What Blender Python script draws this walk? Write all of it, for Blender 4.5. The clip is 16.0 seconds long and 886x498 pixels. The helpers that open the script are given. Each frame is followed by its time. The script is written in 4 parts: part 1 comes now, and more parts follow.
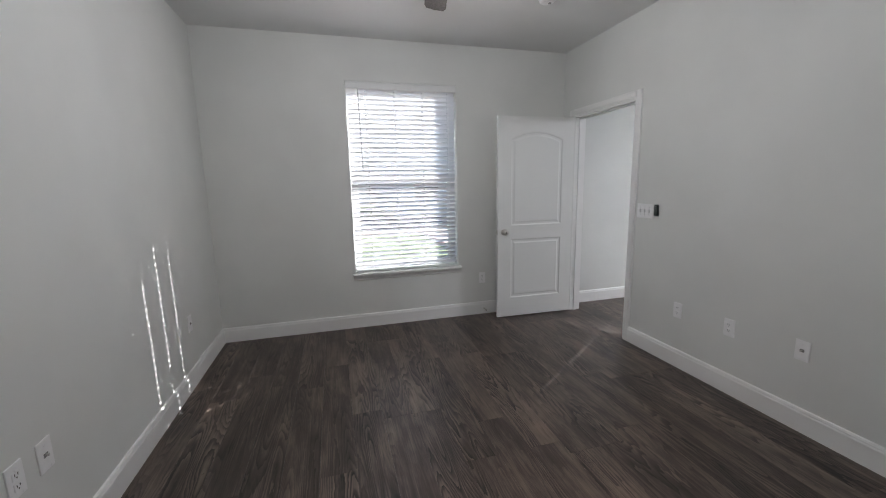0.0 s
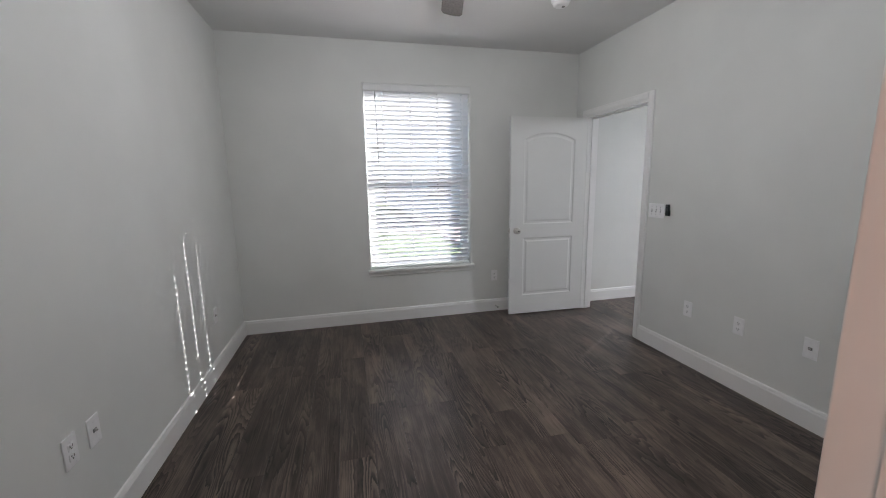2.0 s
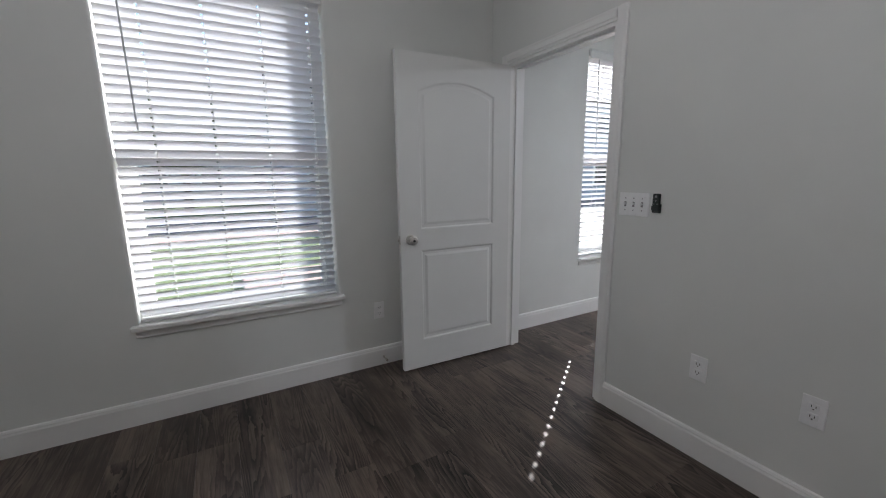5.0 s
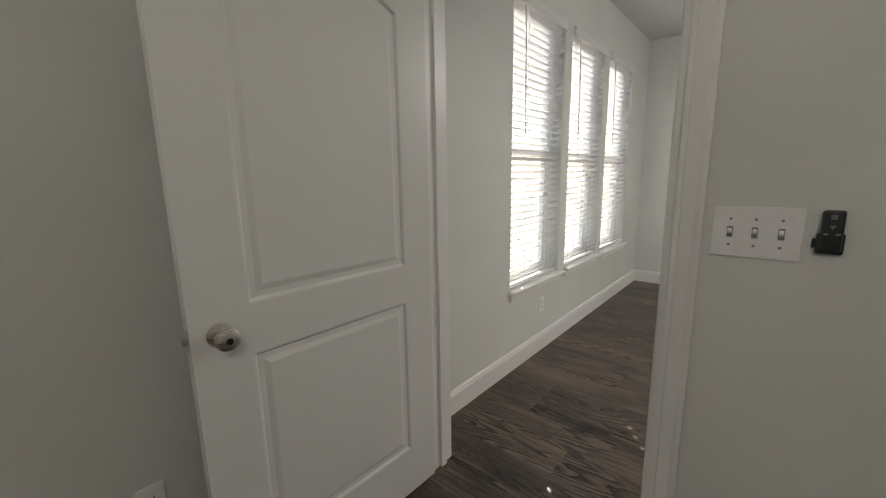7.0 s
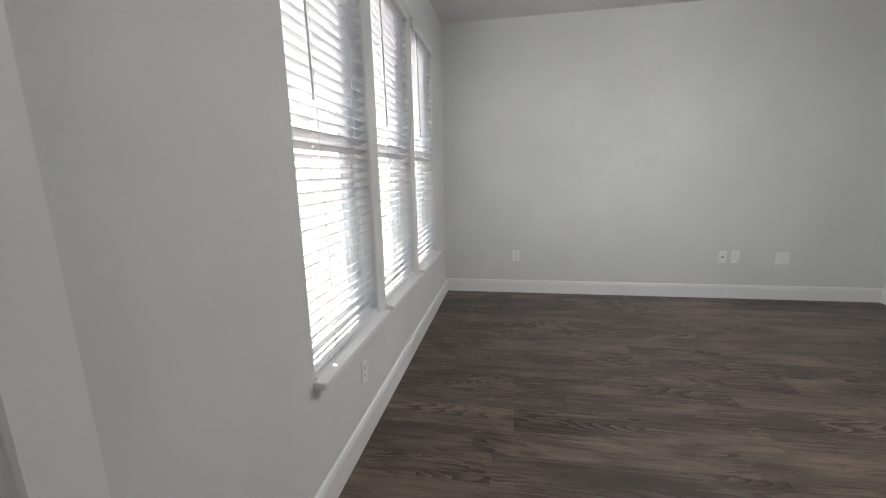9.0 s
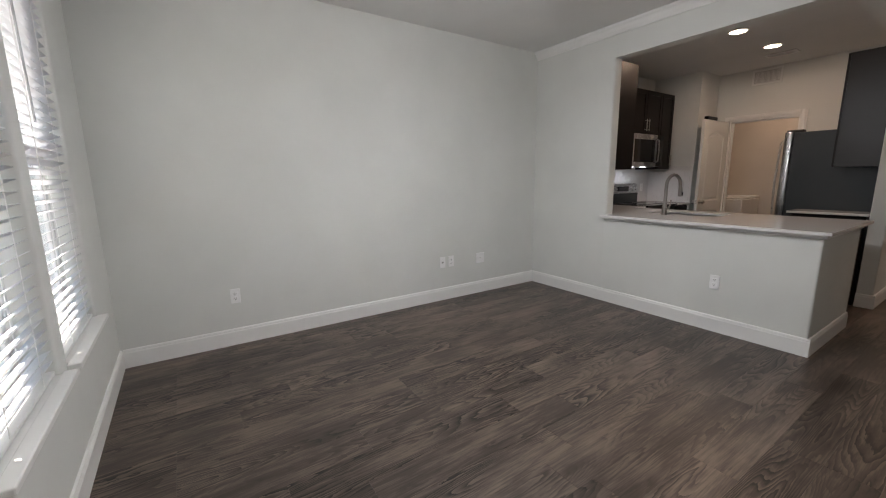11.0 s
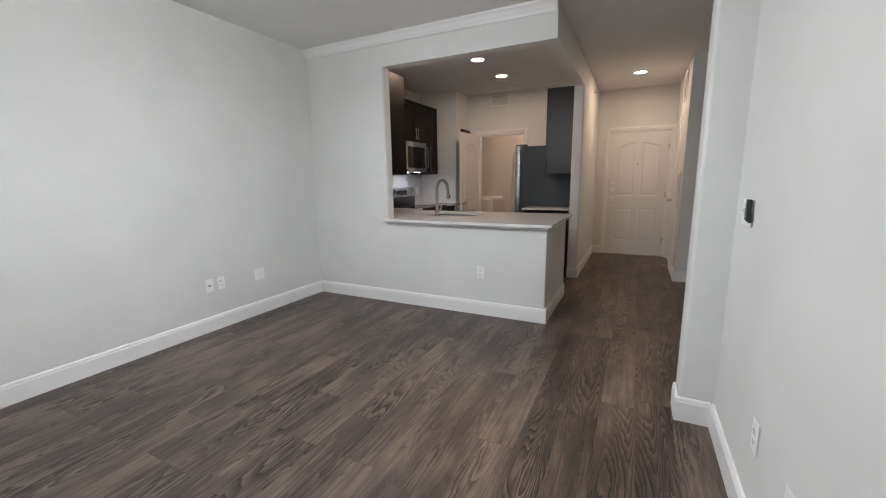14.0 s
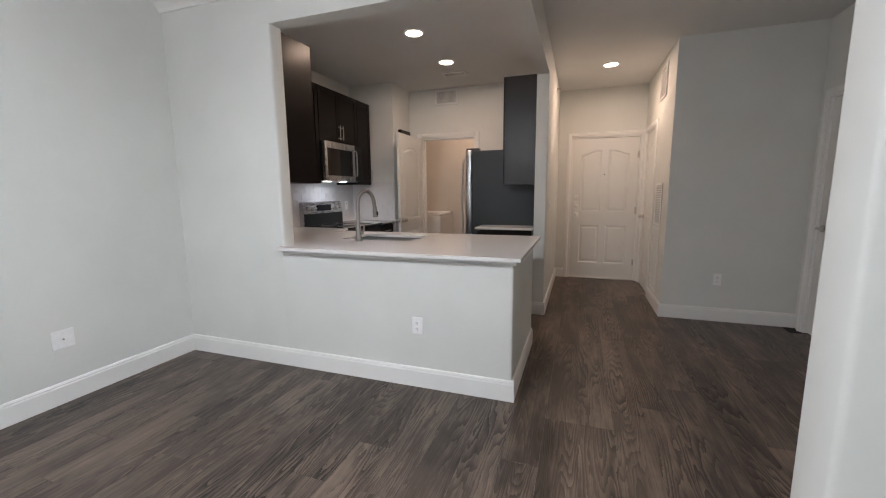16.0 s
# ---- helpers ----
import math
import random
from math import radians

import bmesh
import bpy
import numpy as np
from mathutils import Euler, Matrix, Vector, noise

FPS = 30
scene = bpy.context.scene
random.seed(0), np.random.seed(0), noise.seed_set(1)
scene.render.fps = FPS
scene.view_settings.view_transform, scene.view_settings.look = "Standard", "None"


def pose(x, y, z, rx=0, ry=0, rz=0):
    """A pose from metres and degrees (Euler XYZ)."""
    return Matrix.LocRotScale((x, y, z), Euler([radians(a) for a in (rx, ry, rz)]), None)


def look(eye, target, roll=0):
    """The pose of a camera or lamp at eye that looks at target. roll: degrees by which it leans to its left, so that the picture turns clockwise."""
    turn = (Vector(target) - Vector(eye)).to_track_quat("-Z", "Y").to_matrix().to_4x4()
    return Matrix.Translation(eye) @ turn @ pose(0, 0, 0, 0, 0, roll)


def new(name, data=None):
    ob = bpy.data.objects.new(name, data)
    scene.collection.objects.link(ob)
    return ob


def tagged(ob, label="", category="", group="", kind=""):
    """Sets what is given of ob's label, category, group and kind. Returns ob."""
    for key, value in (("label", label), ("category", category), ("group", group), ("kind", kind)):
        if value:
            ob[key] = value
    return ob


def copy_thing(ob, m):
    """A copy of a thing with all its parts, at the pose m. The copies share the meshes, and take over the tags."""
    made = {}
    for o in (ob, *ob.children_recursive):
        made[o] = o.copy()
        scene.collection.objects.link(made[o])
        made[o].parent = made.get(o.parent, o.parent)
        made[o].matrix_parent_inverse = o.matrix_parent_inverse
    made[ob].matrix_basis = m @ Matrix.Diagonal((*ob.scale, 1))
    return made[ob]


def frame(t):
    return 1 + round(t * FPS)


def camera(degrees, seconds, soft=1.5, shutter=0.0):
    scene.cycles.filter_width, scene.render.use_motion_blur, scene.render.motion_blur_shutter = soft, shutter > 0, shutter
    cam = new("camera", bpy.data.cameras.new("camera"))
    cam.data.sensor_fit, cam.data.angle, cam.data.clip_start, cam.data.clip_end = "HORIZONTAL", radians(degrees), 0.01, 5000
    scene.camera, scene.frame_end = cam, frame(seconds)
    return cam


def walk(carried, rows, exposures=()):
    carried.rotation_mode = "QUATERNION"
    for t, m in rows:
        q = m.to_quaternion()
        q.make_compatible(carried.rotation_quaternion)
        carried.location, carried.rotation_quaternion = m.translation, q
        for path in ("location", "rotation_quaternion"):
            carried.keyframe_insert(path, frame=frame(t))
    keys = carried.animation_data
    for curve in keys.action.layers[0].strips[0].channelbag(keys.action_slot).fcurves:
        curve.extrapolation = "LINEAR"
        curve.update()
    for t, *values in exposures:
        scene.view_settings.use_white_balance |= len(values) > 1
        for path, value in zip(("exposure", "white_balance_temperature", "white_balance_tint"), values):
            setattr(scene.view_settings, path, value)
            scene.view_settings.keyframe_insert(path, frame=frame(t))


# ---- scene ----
cam = camera(97.2, 16.0, soft=1.1)
PATH = [
    (0, (-2.433, -3.844, 1.41), (-1.909, -1.942, 1.078), -1.2),
    (0.5, (-2.457, -3.934, 1.404), (-2.033, -2.009, 1.066), -1.2),
    (1, (-2.479, -4.019, 1.407), (-2.102, -2.085, 1.063), -1.2),
    (1.5, (-2.484, -4.02, 1.417), (-2.09, -2.09, 1.071), -1.2),
    (2, (-2.474, -3.928, 1.415), (-2.007, -2.012, 1.078), -1.0),
    (2.5, (-2.439, -3.739, 1.41), (-1.874, -1.85, 1.077), -0.8),
    (3, (-2.402, -3.532, 1.395), (-1.731, -1.68, 1.049), -0.8),
    (3.2, (-2.371, -3.445, 1.383), (-1.667, -1.608, 1.023), -0.9),
    (5.5, (-1.64, -2.137, 1.294), (-0.591, -0.473, 0.932), -0.8),
    (6, (-1.5, -1.775, 1.293), (-0.325, -0.199, 0.924), -1.0),
    (6.5, (-1.328, -1.507, 1.271), (-0.007, -0.049, 0.915), -0.9),
    (7, (-1.127, -1.254, 1.293), (0.366, 0.025, 0.927), -1.0),
    (7.5, (-0.931, -1.012, 1.287), (0.727, 0.047, 0.926), -1.2),
    (8, (-0.724, -0.844, 1.28), (1.059, -0.015, 0.916), -1.2),
    (8.2, (-0.626, -0.818, 1.287), (1.187, -0.061, 0.915), -1.3),
    (10.5, (0.405, -0.49, 1.289), (2.217, -1.256, 0.931), -0.9),
    (11, (0.501, -0.469, 1.301), (2.14, -1.56, 0.946), -0.7),
    (11.5, (0.54, -0.417, 1.298), (1.973, -1.766, 0.942), -0.6),
    (12, (0.548, -0.398, 1.32), (1.783, -1.927, 0.952), -0.9),
    (12.5, (0.543, -0.367, 1.327), (1.627, -2.006, 0.953), -0.8),
    (13, (0.519, -0.373, 1.302), (1.511, -2.073, 0.946), -0.9),
    (13.5, (0.53, -0.432, 1.311), (1.456, -2.169, 0.955), -0.8),
    (14, (0.565, -0.639, 1.319), (1.436, -2.405, 0.967), -0.8),
    (14.5, (0.633, -0.852, 1.328), (1.434, -2.653, 0.986), -0.5),
    (15, (0.772, -1.145, 1.31), (1.51, -2.974, 0.977), -0.4),
    (15.5, (0.839, -1.472, 1.297), (1.524, -3.325, 0.983), -0.3),
    (16, (0.896, -1.825, 1.292), (1.548, -3.694, 1.005), -0.5),
]
H = 2.72
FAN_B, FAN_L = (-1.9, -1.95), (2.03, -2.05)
FAN_BT, FAN_LT = 5.5, 11
CANS = [(2.37, -5.30, 0.62), (2.35, -6.16, 0.62), (0.62, -6.90, 0.85)]
SMOKE = (-0.86, -1.10)
SKY, SUN = 0.055, 2.4
# The second value drives the living-room fill, lamps added out of view.
FAN_W, LIVING_FILL_W, BATH_W, LAUN_W, HOOD_W = 2.6, 3.6, 1.35, 0.65, 0.11
SLAT_T = 0.19
TILT_B, TILT_L = 45, 26
FLOOR_C = [(0.007, 0.005, 0.004), (0.062, 0.046, 0.0375), (0.205, 0.155, 0.123)]
EXPOSURES = [(0, 3.53, 6050, 14), (3, 3.48, 6050, 14), (5.5, 2.96, 6000, 14), (6.1, 2.95, 6650, 12), (7, 2.92, 7050, 11), (7.5, 2.97, 6450, 11), (8, 3.0, 6350, 12), (10.5, 2.9, 6600, 14), (11.2, 3.13, 6550, 14), (12.2, 3.5, 6350, 13), (14, 3.47, 6300, 13), (16, 3.66, 6250, 13)]
walk(cam, [(t, look(e, g, r)) for t, e, g, r in PATH], EXPOSURES)

# ---- world and lights ----
world = bpy.data.worlds.new("sky")
scene.world = world
world.use_nodes = True
wn = world.node_tree
sky = wn.nodes.new("ShaderNodeTexSky")
sky.sky_type = "NISHITA"
sky.sun_disc = False
sky.sun_elevation = radians(28.8)
sky.sun_rotation = radians(55)
wn.links.new(sky.outputs["Color"], wn.nodes["Background"].inputs["Color"])
wn.nodes["Background"].inputs["Strength"].default_value = SKY

sun_data = bpy.data.lights.new("sun", "SUN")
sun_data.energy, sun_data.angle, sun_data.color = SUN, radians(0.42), (1.0, 0.95, 0.87)
sun = new("sun", sun_data)
sun.matrix_world = look((10, 7.15, 6.75), (0, 0, 0))


def lamp(name, place, watts, colour, size):
    """A round ceiling lamp that shines down."""
    data = bpy.data.lights.new(name, "AREA")
    data.shape, data.size, data.energy, data.color = "DISK", size, watts, colour
    ob = new(name, data)
    ob.location = place
    return ob


def bulb(name, place, watts, colour, radius):
    data = bpy.data.lights.new(name, "POINT")
    data.energy, data.color, data.shadow_soft_size = watts, colour, radius
    ob = new(name, data)
    ob.location = place
    return ob


WARM = (1.0, 0.69, 0.49)
for lx, ly, watts in CANS:
    lamp("downlight_lamp", (lx, ly, H - 0.012), watts, WARM, 0.13)
bulb("fan_and_fill_lamp", (FAN_B[0], FAN_B[1], H - 0.40), FAN_W, (1.0, 0.975, 0.94), 0.08)
# Living-room fill: a light added at the fan, unseen, to brighten the room.
bulb("fan_and_fill_lamp", (FAN_L[0], FAN_L[1], H - 0.40), LIVING_FILL_W, (0.96, 0.985, 1.0), 0.08)
# Added disk under the fan sends more of that fill downwards.
lamp("fan_and_fill_lamp", (FAN_L[0], FAN_L[1], H - 0.485), LIVING_FILL_W * 0.75, (0.96, 0.985, 1.0), 0.16)
lamp("bath_lamp", (-3.05, -4.45, H - 0.02), BATH_W, (1.0, 0.60, 0.45), 0.3)
lamp("laundry_lamp", (2.7, -7.95, H - 0.02), LAUN_W, WARM, 0.3)
hood = lamp("hood_lamp", (3.66, -5.88, 1.415), HOOD_W, (0.92, 0.95, 1.0), 0.1)

# ---- materials ----


def mat(name):
    m = bpy.data.materials.new(name)
    m.use_nodes = True
    return m, m.node_tree, m.node_tree.nodes["Principled BSDF"]


def setv(node, **kw):
    for k, v in kw.items():
        node.inputs[k.replace("_", " ")].default_value = v


def link(nt, a, b):
    nt.links.new(a, b)


def coords(nt, scale=(1, 1, 1), space="Object"):
    tc = nt.nodes.new("ShaderNodeTexCoord")
    mp = nt.nodes.new("ShaderNodeMapping")
    mp.inputs["Scale"].default_value = scale
    link(nt, tc.outputs[space], mp.inputs["Vector"])
    return mp.outputs["Vector"]


def tex_noise(nt, vec, scale, detail=3.0, rough=0.5):
    n = nt.nodes.new("ShaderNodeTexNoise")
    setv(n, Scale=scale, Detail=detail, Roughness=rough)
    link(nt, vec, n.inputs["Vector"])
    return n.outputs["Fac"]


def ramp(nt, fac, stops):
    r = nt.nodes.new("ShaderNodeValToRGB")
    cr = r.color_ramp
    while len(cr.elements) < len(stops):
        cr.elements.new(0.5)
    for e, (p, c) in zip(cr.elements, stops):
        e.position = p
        e.color = (*c, 1) if len(c) == 3 else c
    link(nt, fac, r.inputs["Fac"])
    return r.outputs["Color"]


def bump(nt, bsdf, height, strength, distance):
    b = nt.nodes.new("ShaderNodeBump")
    setv(b, Strength=strength, Distance=distance)
    link(nt, height, b.inputs["Height"])
    link(nt, b.outputs["Normal"], bsdf.inputs["Normal"])


def math_node(nt, op, a, b):
    m = nt.nodes.new("ShaderNodeMath")
    m.operation = op
    for i, v in enumerate((a, b)):
        if isinstance(v, (int, float)):
            m.inputs[i].default_value = v
        else:
            link(nt, v, m.inputs[i])
    return m.outputs[0]


def shade(c, k):
    return tuple(min(1, v * k) for v in c)


def painted(name, colour, rough=0.6, texture=0.25, spread=0.04, size=220.0, depth=0.0008):
    """Rolled paint: faint blotches, orange-peel relief."""
    m, nt, b = mat(name)
    v = coords(nt)
    blot = tex_noise(nt, v, 1.7, 4)
    col = ramp(nt, blot, [(0.3, shade(colour, 1 - spread)), (0.7, shade(colour, 1 + spread))])
    link(nt, col, b.inputs["Base Color"])
    setv(b, Roughness=rough, Specular_IOR_Level=0.35)
    fine = tex_noise(nt, v, size, 2)
    bump(nt, b, fine, texture, depth)
    return m


def plain(name, colour, rough=0.4, metal=0.0, grain=0.03, scale=40.0):
    m, nt, b = mat(name)
    v = coords(nt)
    n = tex_noise(nt, v, scale, 4)
    col = ramp(nt, n, [(0.3, shade(colour, 1 - grain)), (0.7, shade(colour, 1 + grain))])
    link(nt, col, b.inputs["Base Color"])
    rr = ramp(nt, n, [(0.3, (rough * 0.9,) * 3), (0.7, (min(1, rough * 1.1),) * 3)])
    link(nt, rr, b.inputs["Roughness"])
    setv(b, Metallic=metal)
    return m


def brushed(name, colour, rough=0.3, axis=(2, 2, 200)):
    m, nt, b = mat(name)
    v = coords(nt, axis)
    n = tex_noise(nt, v, 6, 4)
    link(nt, ramp(nt, n, [(0.3, shade(colour, 0.9)), (0.7, shade(colour, 1.08))]), b.inputs["Base Color"])
    link(nt, ramp(nt, n, [(0.2, (rough * 0.8,) * 3), (0.8, (rough * 1.25,) * 3)]), b.inputs["Roughness"])
    setv(b, Metallic=1.0)
    return m


def plank_wood(name):
    """Grey-brown vinyl planks with cathedral grain that runs along y; every plank has its own tone and figure."""
    m, nt, b = mat(name)
    tc = nt.nodes.new("ShaderNodeTexCoord")
    info = nt.nodes.new("ShaderNodeObjectInfo")
    offset = nt.nodes.new("ShaderNodeVectorMath")
    offset.operation = "SCALE"
    offset.inputs[0].default_value = (17.3, 31.7, 9.1)
    link(nt, info.outputs["Random"], offset.inputs["Scale"])
    add = nt.nodes.new("ShaderNodeVectorMath")
    add.operation = "ADD"
    link(nt, tc.outputs["Object"], add.inputs[0])
    link(nt, offset.outputs[0], add.inputs[1])
    # growth rings: long cathedral arches and eyes, drawn as dark lines on a paler ground
    rnd_of = lambda k: math_node(nt, "FRACT", math_node(nt, "MULTIPLY", info.outputs["Random"], k), 0.0)

    def stretched(sx, sy):
        mp = nt.nodes.new("ShaderNodeMapping")
        mp.inputs["Scale"].default_value = (sx, sy, 1)
        link(nt, add.outputs[0], mp.inputs["Vector"])
        return mp.outputs["Vector"]

    field = tex_noise(nt, stretched(8.0, 0.75), 1.0, 1.0, 0.3)
    ripple = tex_noise(nt, stretched(48, 9), 1.0, 3, 0.6)
    field = math_node(nt, "ADD", field, math_node(nt, "MULTIPLY", ripple, 0.05))
    rings = math_node(nt, "FRACT", math_node(nt, "MULTIPLY", field, 25.0), 0.0)
    line = math_node(nt, "POWER", rings, 2.2)
    # the figure shows on some boards and stretches only
    where = tex_noise(nt, stretched(5.0, 1.1), 1.0, 2, 0.5)
    where = ramp(nt, where, [(0.40, (0.12,) * 3), (0.60, (1.0,) * 3)])
    figure = math_node(nt, "MULTIPLY", where, math_node(nt, "ADD", math_node(nt, "MULTIPLY", rnd_of(7.3), 0.75), 0.30))
    line = math_node(nt, "MULTIPLY", line, figure)
    # pores, streaks and clouds
    pores = tex_noise(nt, stretched(190, 6), 1.0, 4, 0.65)
    streak = tex_noise(nt, stretched(46, 1.5), 1.0, 3, 0.6)
    cloud = tex_noise(nt, stretched(7, 2.2), 1.0, 4, 0.6)
    tone = math_node(nt, "ADD", math_node(nt, "MULTIPLY", pores, 0.36), math_node(nt, "MULTIPLY", streak, 0.28))
    tone = math_node(nt, "ADD", tone, math_node(nt, "MULTIPLY", cloud, 0.55))
    tone = math_node(nt, "ADD", tone, math_node(nt, "ADD", math_node(nt, "MULTIPLY", rnd_of(3.7), 0.11), 0.06))
    tone = math_node(nt, "SUBTRACT", tone, math_node(nt, "MULTIPLY", line, 0.54))
    col = ramp(nt, tone, [(0.36, FLOOR_C[0]), (0.62, FLOOR_C[1]), (0.86, FLOOR_C[2])])
    link(nt, col, b.inputs["Base Color"])
    link(nt, ramp(nt, pores, [(0.3, (0.30,) * 3), (0.75, (0.45,) * 3)]), b.inputs["Roughness"])
    setv(b, Specular_IOR_Level=0.42)
    bump(nt, b, tone, 0.25, 0.0006)
    return m


def dark_wood(name, colour, rough=0.34):
    m, nt, b = mat(name)
    v = coords(nt, (40, 40, 2.2))
    n = tex_noise(nt, v, 1.6, 5, 0.6)
    link(nt, ramp(nt, n, [(0.3, shade(colour, 0.6)), (0.7, shade(colour, 1.35))]), b.inputs["Base Color"])
    setv(b, Roughness=rough, Specular_IOR_Level=0.2)
    bump(nt, b, n, 0.12, 0.0005)
    return m


def glass(name):
    m, nt, b = mat(name)
    out = nt.nodes["Material Output"]
    clear = nt.nodes.new("ShaderNodeBsdfTransparent")
    clear.inputs["Color"].default_value = (0.93, 0.96, 0.96, 1)
    gloss = nt.nodes.new("ShaderNodeBsdfGlossy")
    gloss.inputs["Roughness"].default_value = 0.02
    facing = nt.nodes.new("ShaderNodeLayerWeight")
    facing.inputs["Blend"].default_value = 0.5
    sheen = math_node(nt, "ADD", math_node(nt, "MULTIPLY", math_node(nt, "POWER", facing.outputs["Facing"], 4.0), 0.4), 0.03)
    mix = nt.nodes.new("ShaderNodeMixShader")
    link(nt, sheen, mix.inputs[0])
    link(nt, clear.outputs[0], mix.inputs[1])
    link(nt, gloss.outputs[0], mix.inputs[2])
    link(nt, mix.outputs[0], out.inputs["Surface"])
    return m


def slat_vinyl(name):
    """White slat that lets part of the daylight through."""
    m, nt, b = mat(name)
    out = nt.nodes["Material Output"]
    v = coords(nt, (3, 60, 60))
    n = tex_noise(nt, v, 3, 3)
    link(nt, ramp(nt, n, [(0.3, (0.80, 0.81, 0.82)), (0.7, (0.86, 0.86, 0.86))]), b.inputs["Base Color"])
    setv(b, Roughness=0.4)
    tr = nt.nodes.new("ShaderNodeBsdfTranslucent")
    tr.inputs["Color"].default_value = (0.88, 0.90, 0.94, 1)
    mix = nt.nodes.new("ShaderNodeMixShader")
    mix.inputs[0].default_value = SLAT_T
    link(nt, b.outputs[0], mix.inputs[1])
    link(nt, tr.outputs[0], mix.inputs[2])
    link(nt, mix.outputs[0], out.inputs["Surface"])
    return m


def glowing(name, colour, strength):
    m, nt, b = mat(name)
    setv(b, Emission_Strength=strength)
    b.inputs["Base Color"].default_value = (0.9, 0.9, 0.88, 1)
    b.inputs["Emission Color"].default_value = (*colour, 1)
    return m


def leafy(name, a, c, scale):
    m, nt, b = mat(name)
    v = coords(nt)
    n = tex_noise(nt, v, scale, 5, 0.65)
    link(nt, ramp(nt, n, [(0.3, a), (0.7, c)]), b.inputs["Base Color"])
    setv(b, Roughness=0.8)
    bump(nt, b, n, 0.6, 0.02)
    return m


M_WALL = painted("wall_paint", (0.727, 0.737, 0.712), 0.62)
M_CEIL = painted("ceiling_paint", (0.74, 0.74, 0.73), 0.85, 0.5, 0.03, 120, 0.0015)
M_TRIM = painted("trim_paint", (0.845, 0.845, 0.83), 0.34, 0.08, 0.02, 60)
M_DOOR = painted("door_paint", (0.775, 0.78, 0.76), 0.38, 0.12, 0.02, 90)
M_FLOOR = plank_wood("plank_vinyl")
M_SUB = plain("floor_joint", (0.012, 0.010, 0.009), 0.8)
M_PLATE = plain("plate_plastic", (0.88, 0.88, 0.88), 0.3)
M_SLOT = plain("slot_dark", (0.015, 0.015, 0.015), 0.5)
M_SLAT = slat_vinyl("slat_vinyl")
M_CORD = plain("cord", (0.90, 0.90, 0.89), 0.6)
M_WAND = plain("wand_plastic", (0.52, 0.53, 0.55), 0.3)
M_VINYL = painted("window_vinyl", (0.78, 0.79, 0.78), 0.4, 0.05, 0.02)
M_GLASS = glass("window_glass")
M_NICKEL = brushed("satin_nickel", (0.62, 0.60, 0.57), 0.28)
# Nickel for the tap, with the shade it stands in put into the colour.
M_TAP_SHADED = brushed("tap_nickel_shaded", (0.36, 0.345, 0.33), 0.3)
M_CHROME = plain("bright_nickel", (0.86, 0.85, 0.83), 0.32, 1.0)
M_STEEL = brushed("stainless", (0.55, 0.55, 0.55), 0.27, (2, 200, 2))
M_BLACK = plain("black_plastic", (0.012, 0.017, 0.017), 0.35)
M_BGLASS = plain("black_glass", (0.008, 0.008, 0.009), 0.06)
M_GREYKEY = plain("grey_button", (0.22, 0.22, 0.22), 0.5)
M_VENT = plain("vent_backing", (0.36, 0.35, 0.34), 0.7)
M_CAB = dark_wood("espresso_wood", (0.0065, 0.0042, 0.0038), 0.3)
M_QUARTZ = plain("quartz", (0.80, 0.79, 0.78), 0.07, 0, 0.05, 300)
M_TILE = plain("tile_glaze", (0.72, 0.72, 0.73), 0.1, 0, 0.03, 8)
M_GROUT = plain("grout", (0.68, 0.68, 0.68), 0.85)
M_FRIDGE = painted("fridge_side", (0.036, 0.045, 0.052), 0.42, 0.3, 0.06, 300)
M_CABGREY = painted("cabinet_side_laminate", (0.019, 0.0165, 0.0155), 0.34, 0.1, 0.08)
M_BLADE = dark_wood("fan_blade_wood", (0.10, 0.09, 0.085), 0.5)
M_DOME = glowing("frosted_dome", (1.0, 0.85, 0.72), 0.35)
M_LENS = glowing("lamp_lens", (1.0, 0.83, 0.62), 3.0)
M_LENSW = glowing("hood_lens", (0.92, 0.95, 1.0), 2.0)
M_WASH = plain("white_enamel", (0.75, 0.75, 0.74), 0.25)
M_BEIGE = painted("laundry_paint", (0.70, 0.66, 0.60), 0.7)
M_GRASS = leafy("lawn", (0.055, 0.085, 0.018), (0.105, 0.13, 0.034), 14)
M_CONC = plain("concrete_walk", (0.30, 0.205, 0.175), 0.85, 0, 0.14, 6)
M_ASPH = plain("asphalt", (0.06, 0.06, 0.065), 0.85, 0, 0.15, 9)
M_BRICK = plain("far_siding", (0.36, 0.37, 0.40), 0.85, 0, 0.15, 3)
M_ROOF = plain("far_roof", (0.09, 0.085, 0.085), 0.9, 0, 0.2, 5)
M_LEAF = leafy("tree_leaf", (0.03, 0.065, 0.015), (0.07, 0.12, 0.03), 3)
M_BARK = plain("bark", (0.09, 0.07, 0.055), 0.9, 0, 0.3, 12)
M_DARKWIN = plain("far_window_glass", (0.03, 0.04, 0.05), 0.08)

# ---- building blocks ----


def box(bm, x0, x1, y0, y1, z0, z1, bevel=0.0, seg=1):
    r = bmesh.ops.create_cube(bm, size=1.0)
    vs = r["verts"]
    m = Matrix.Translation(((x0 + x1) / 2, (y0 + y1) / 2, (z0 + z1) / 2)) @ Matrix.Diagonal((abs(x1 - x0), abs(y1 - y0), abs(z1 - z0), 1))
    bmesh.ops.transform(bm, matrix=m, verts=vs)
    if bevel > 0:
        edges = list({e for v in vs for e in v.link_edges})
        bmesh.ops.bevel(bm, geom=edges, offset=bevel, segments=seg, affect="EDGES", profile=0.5)
    return vs


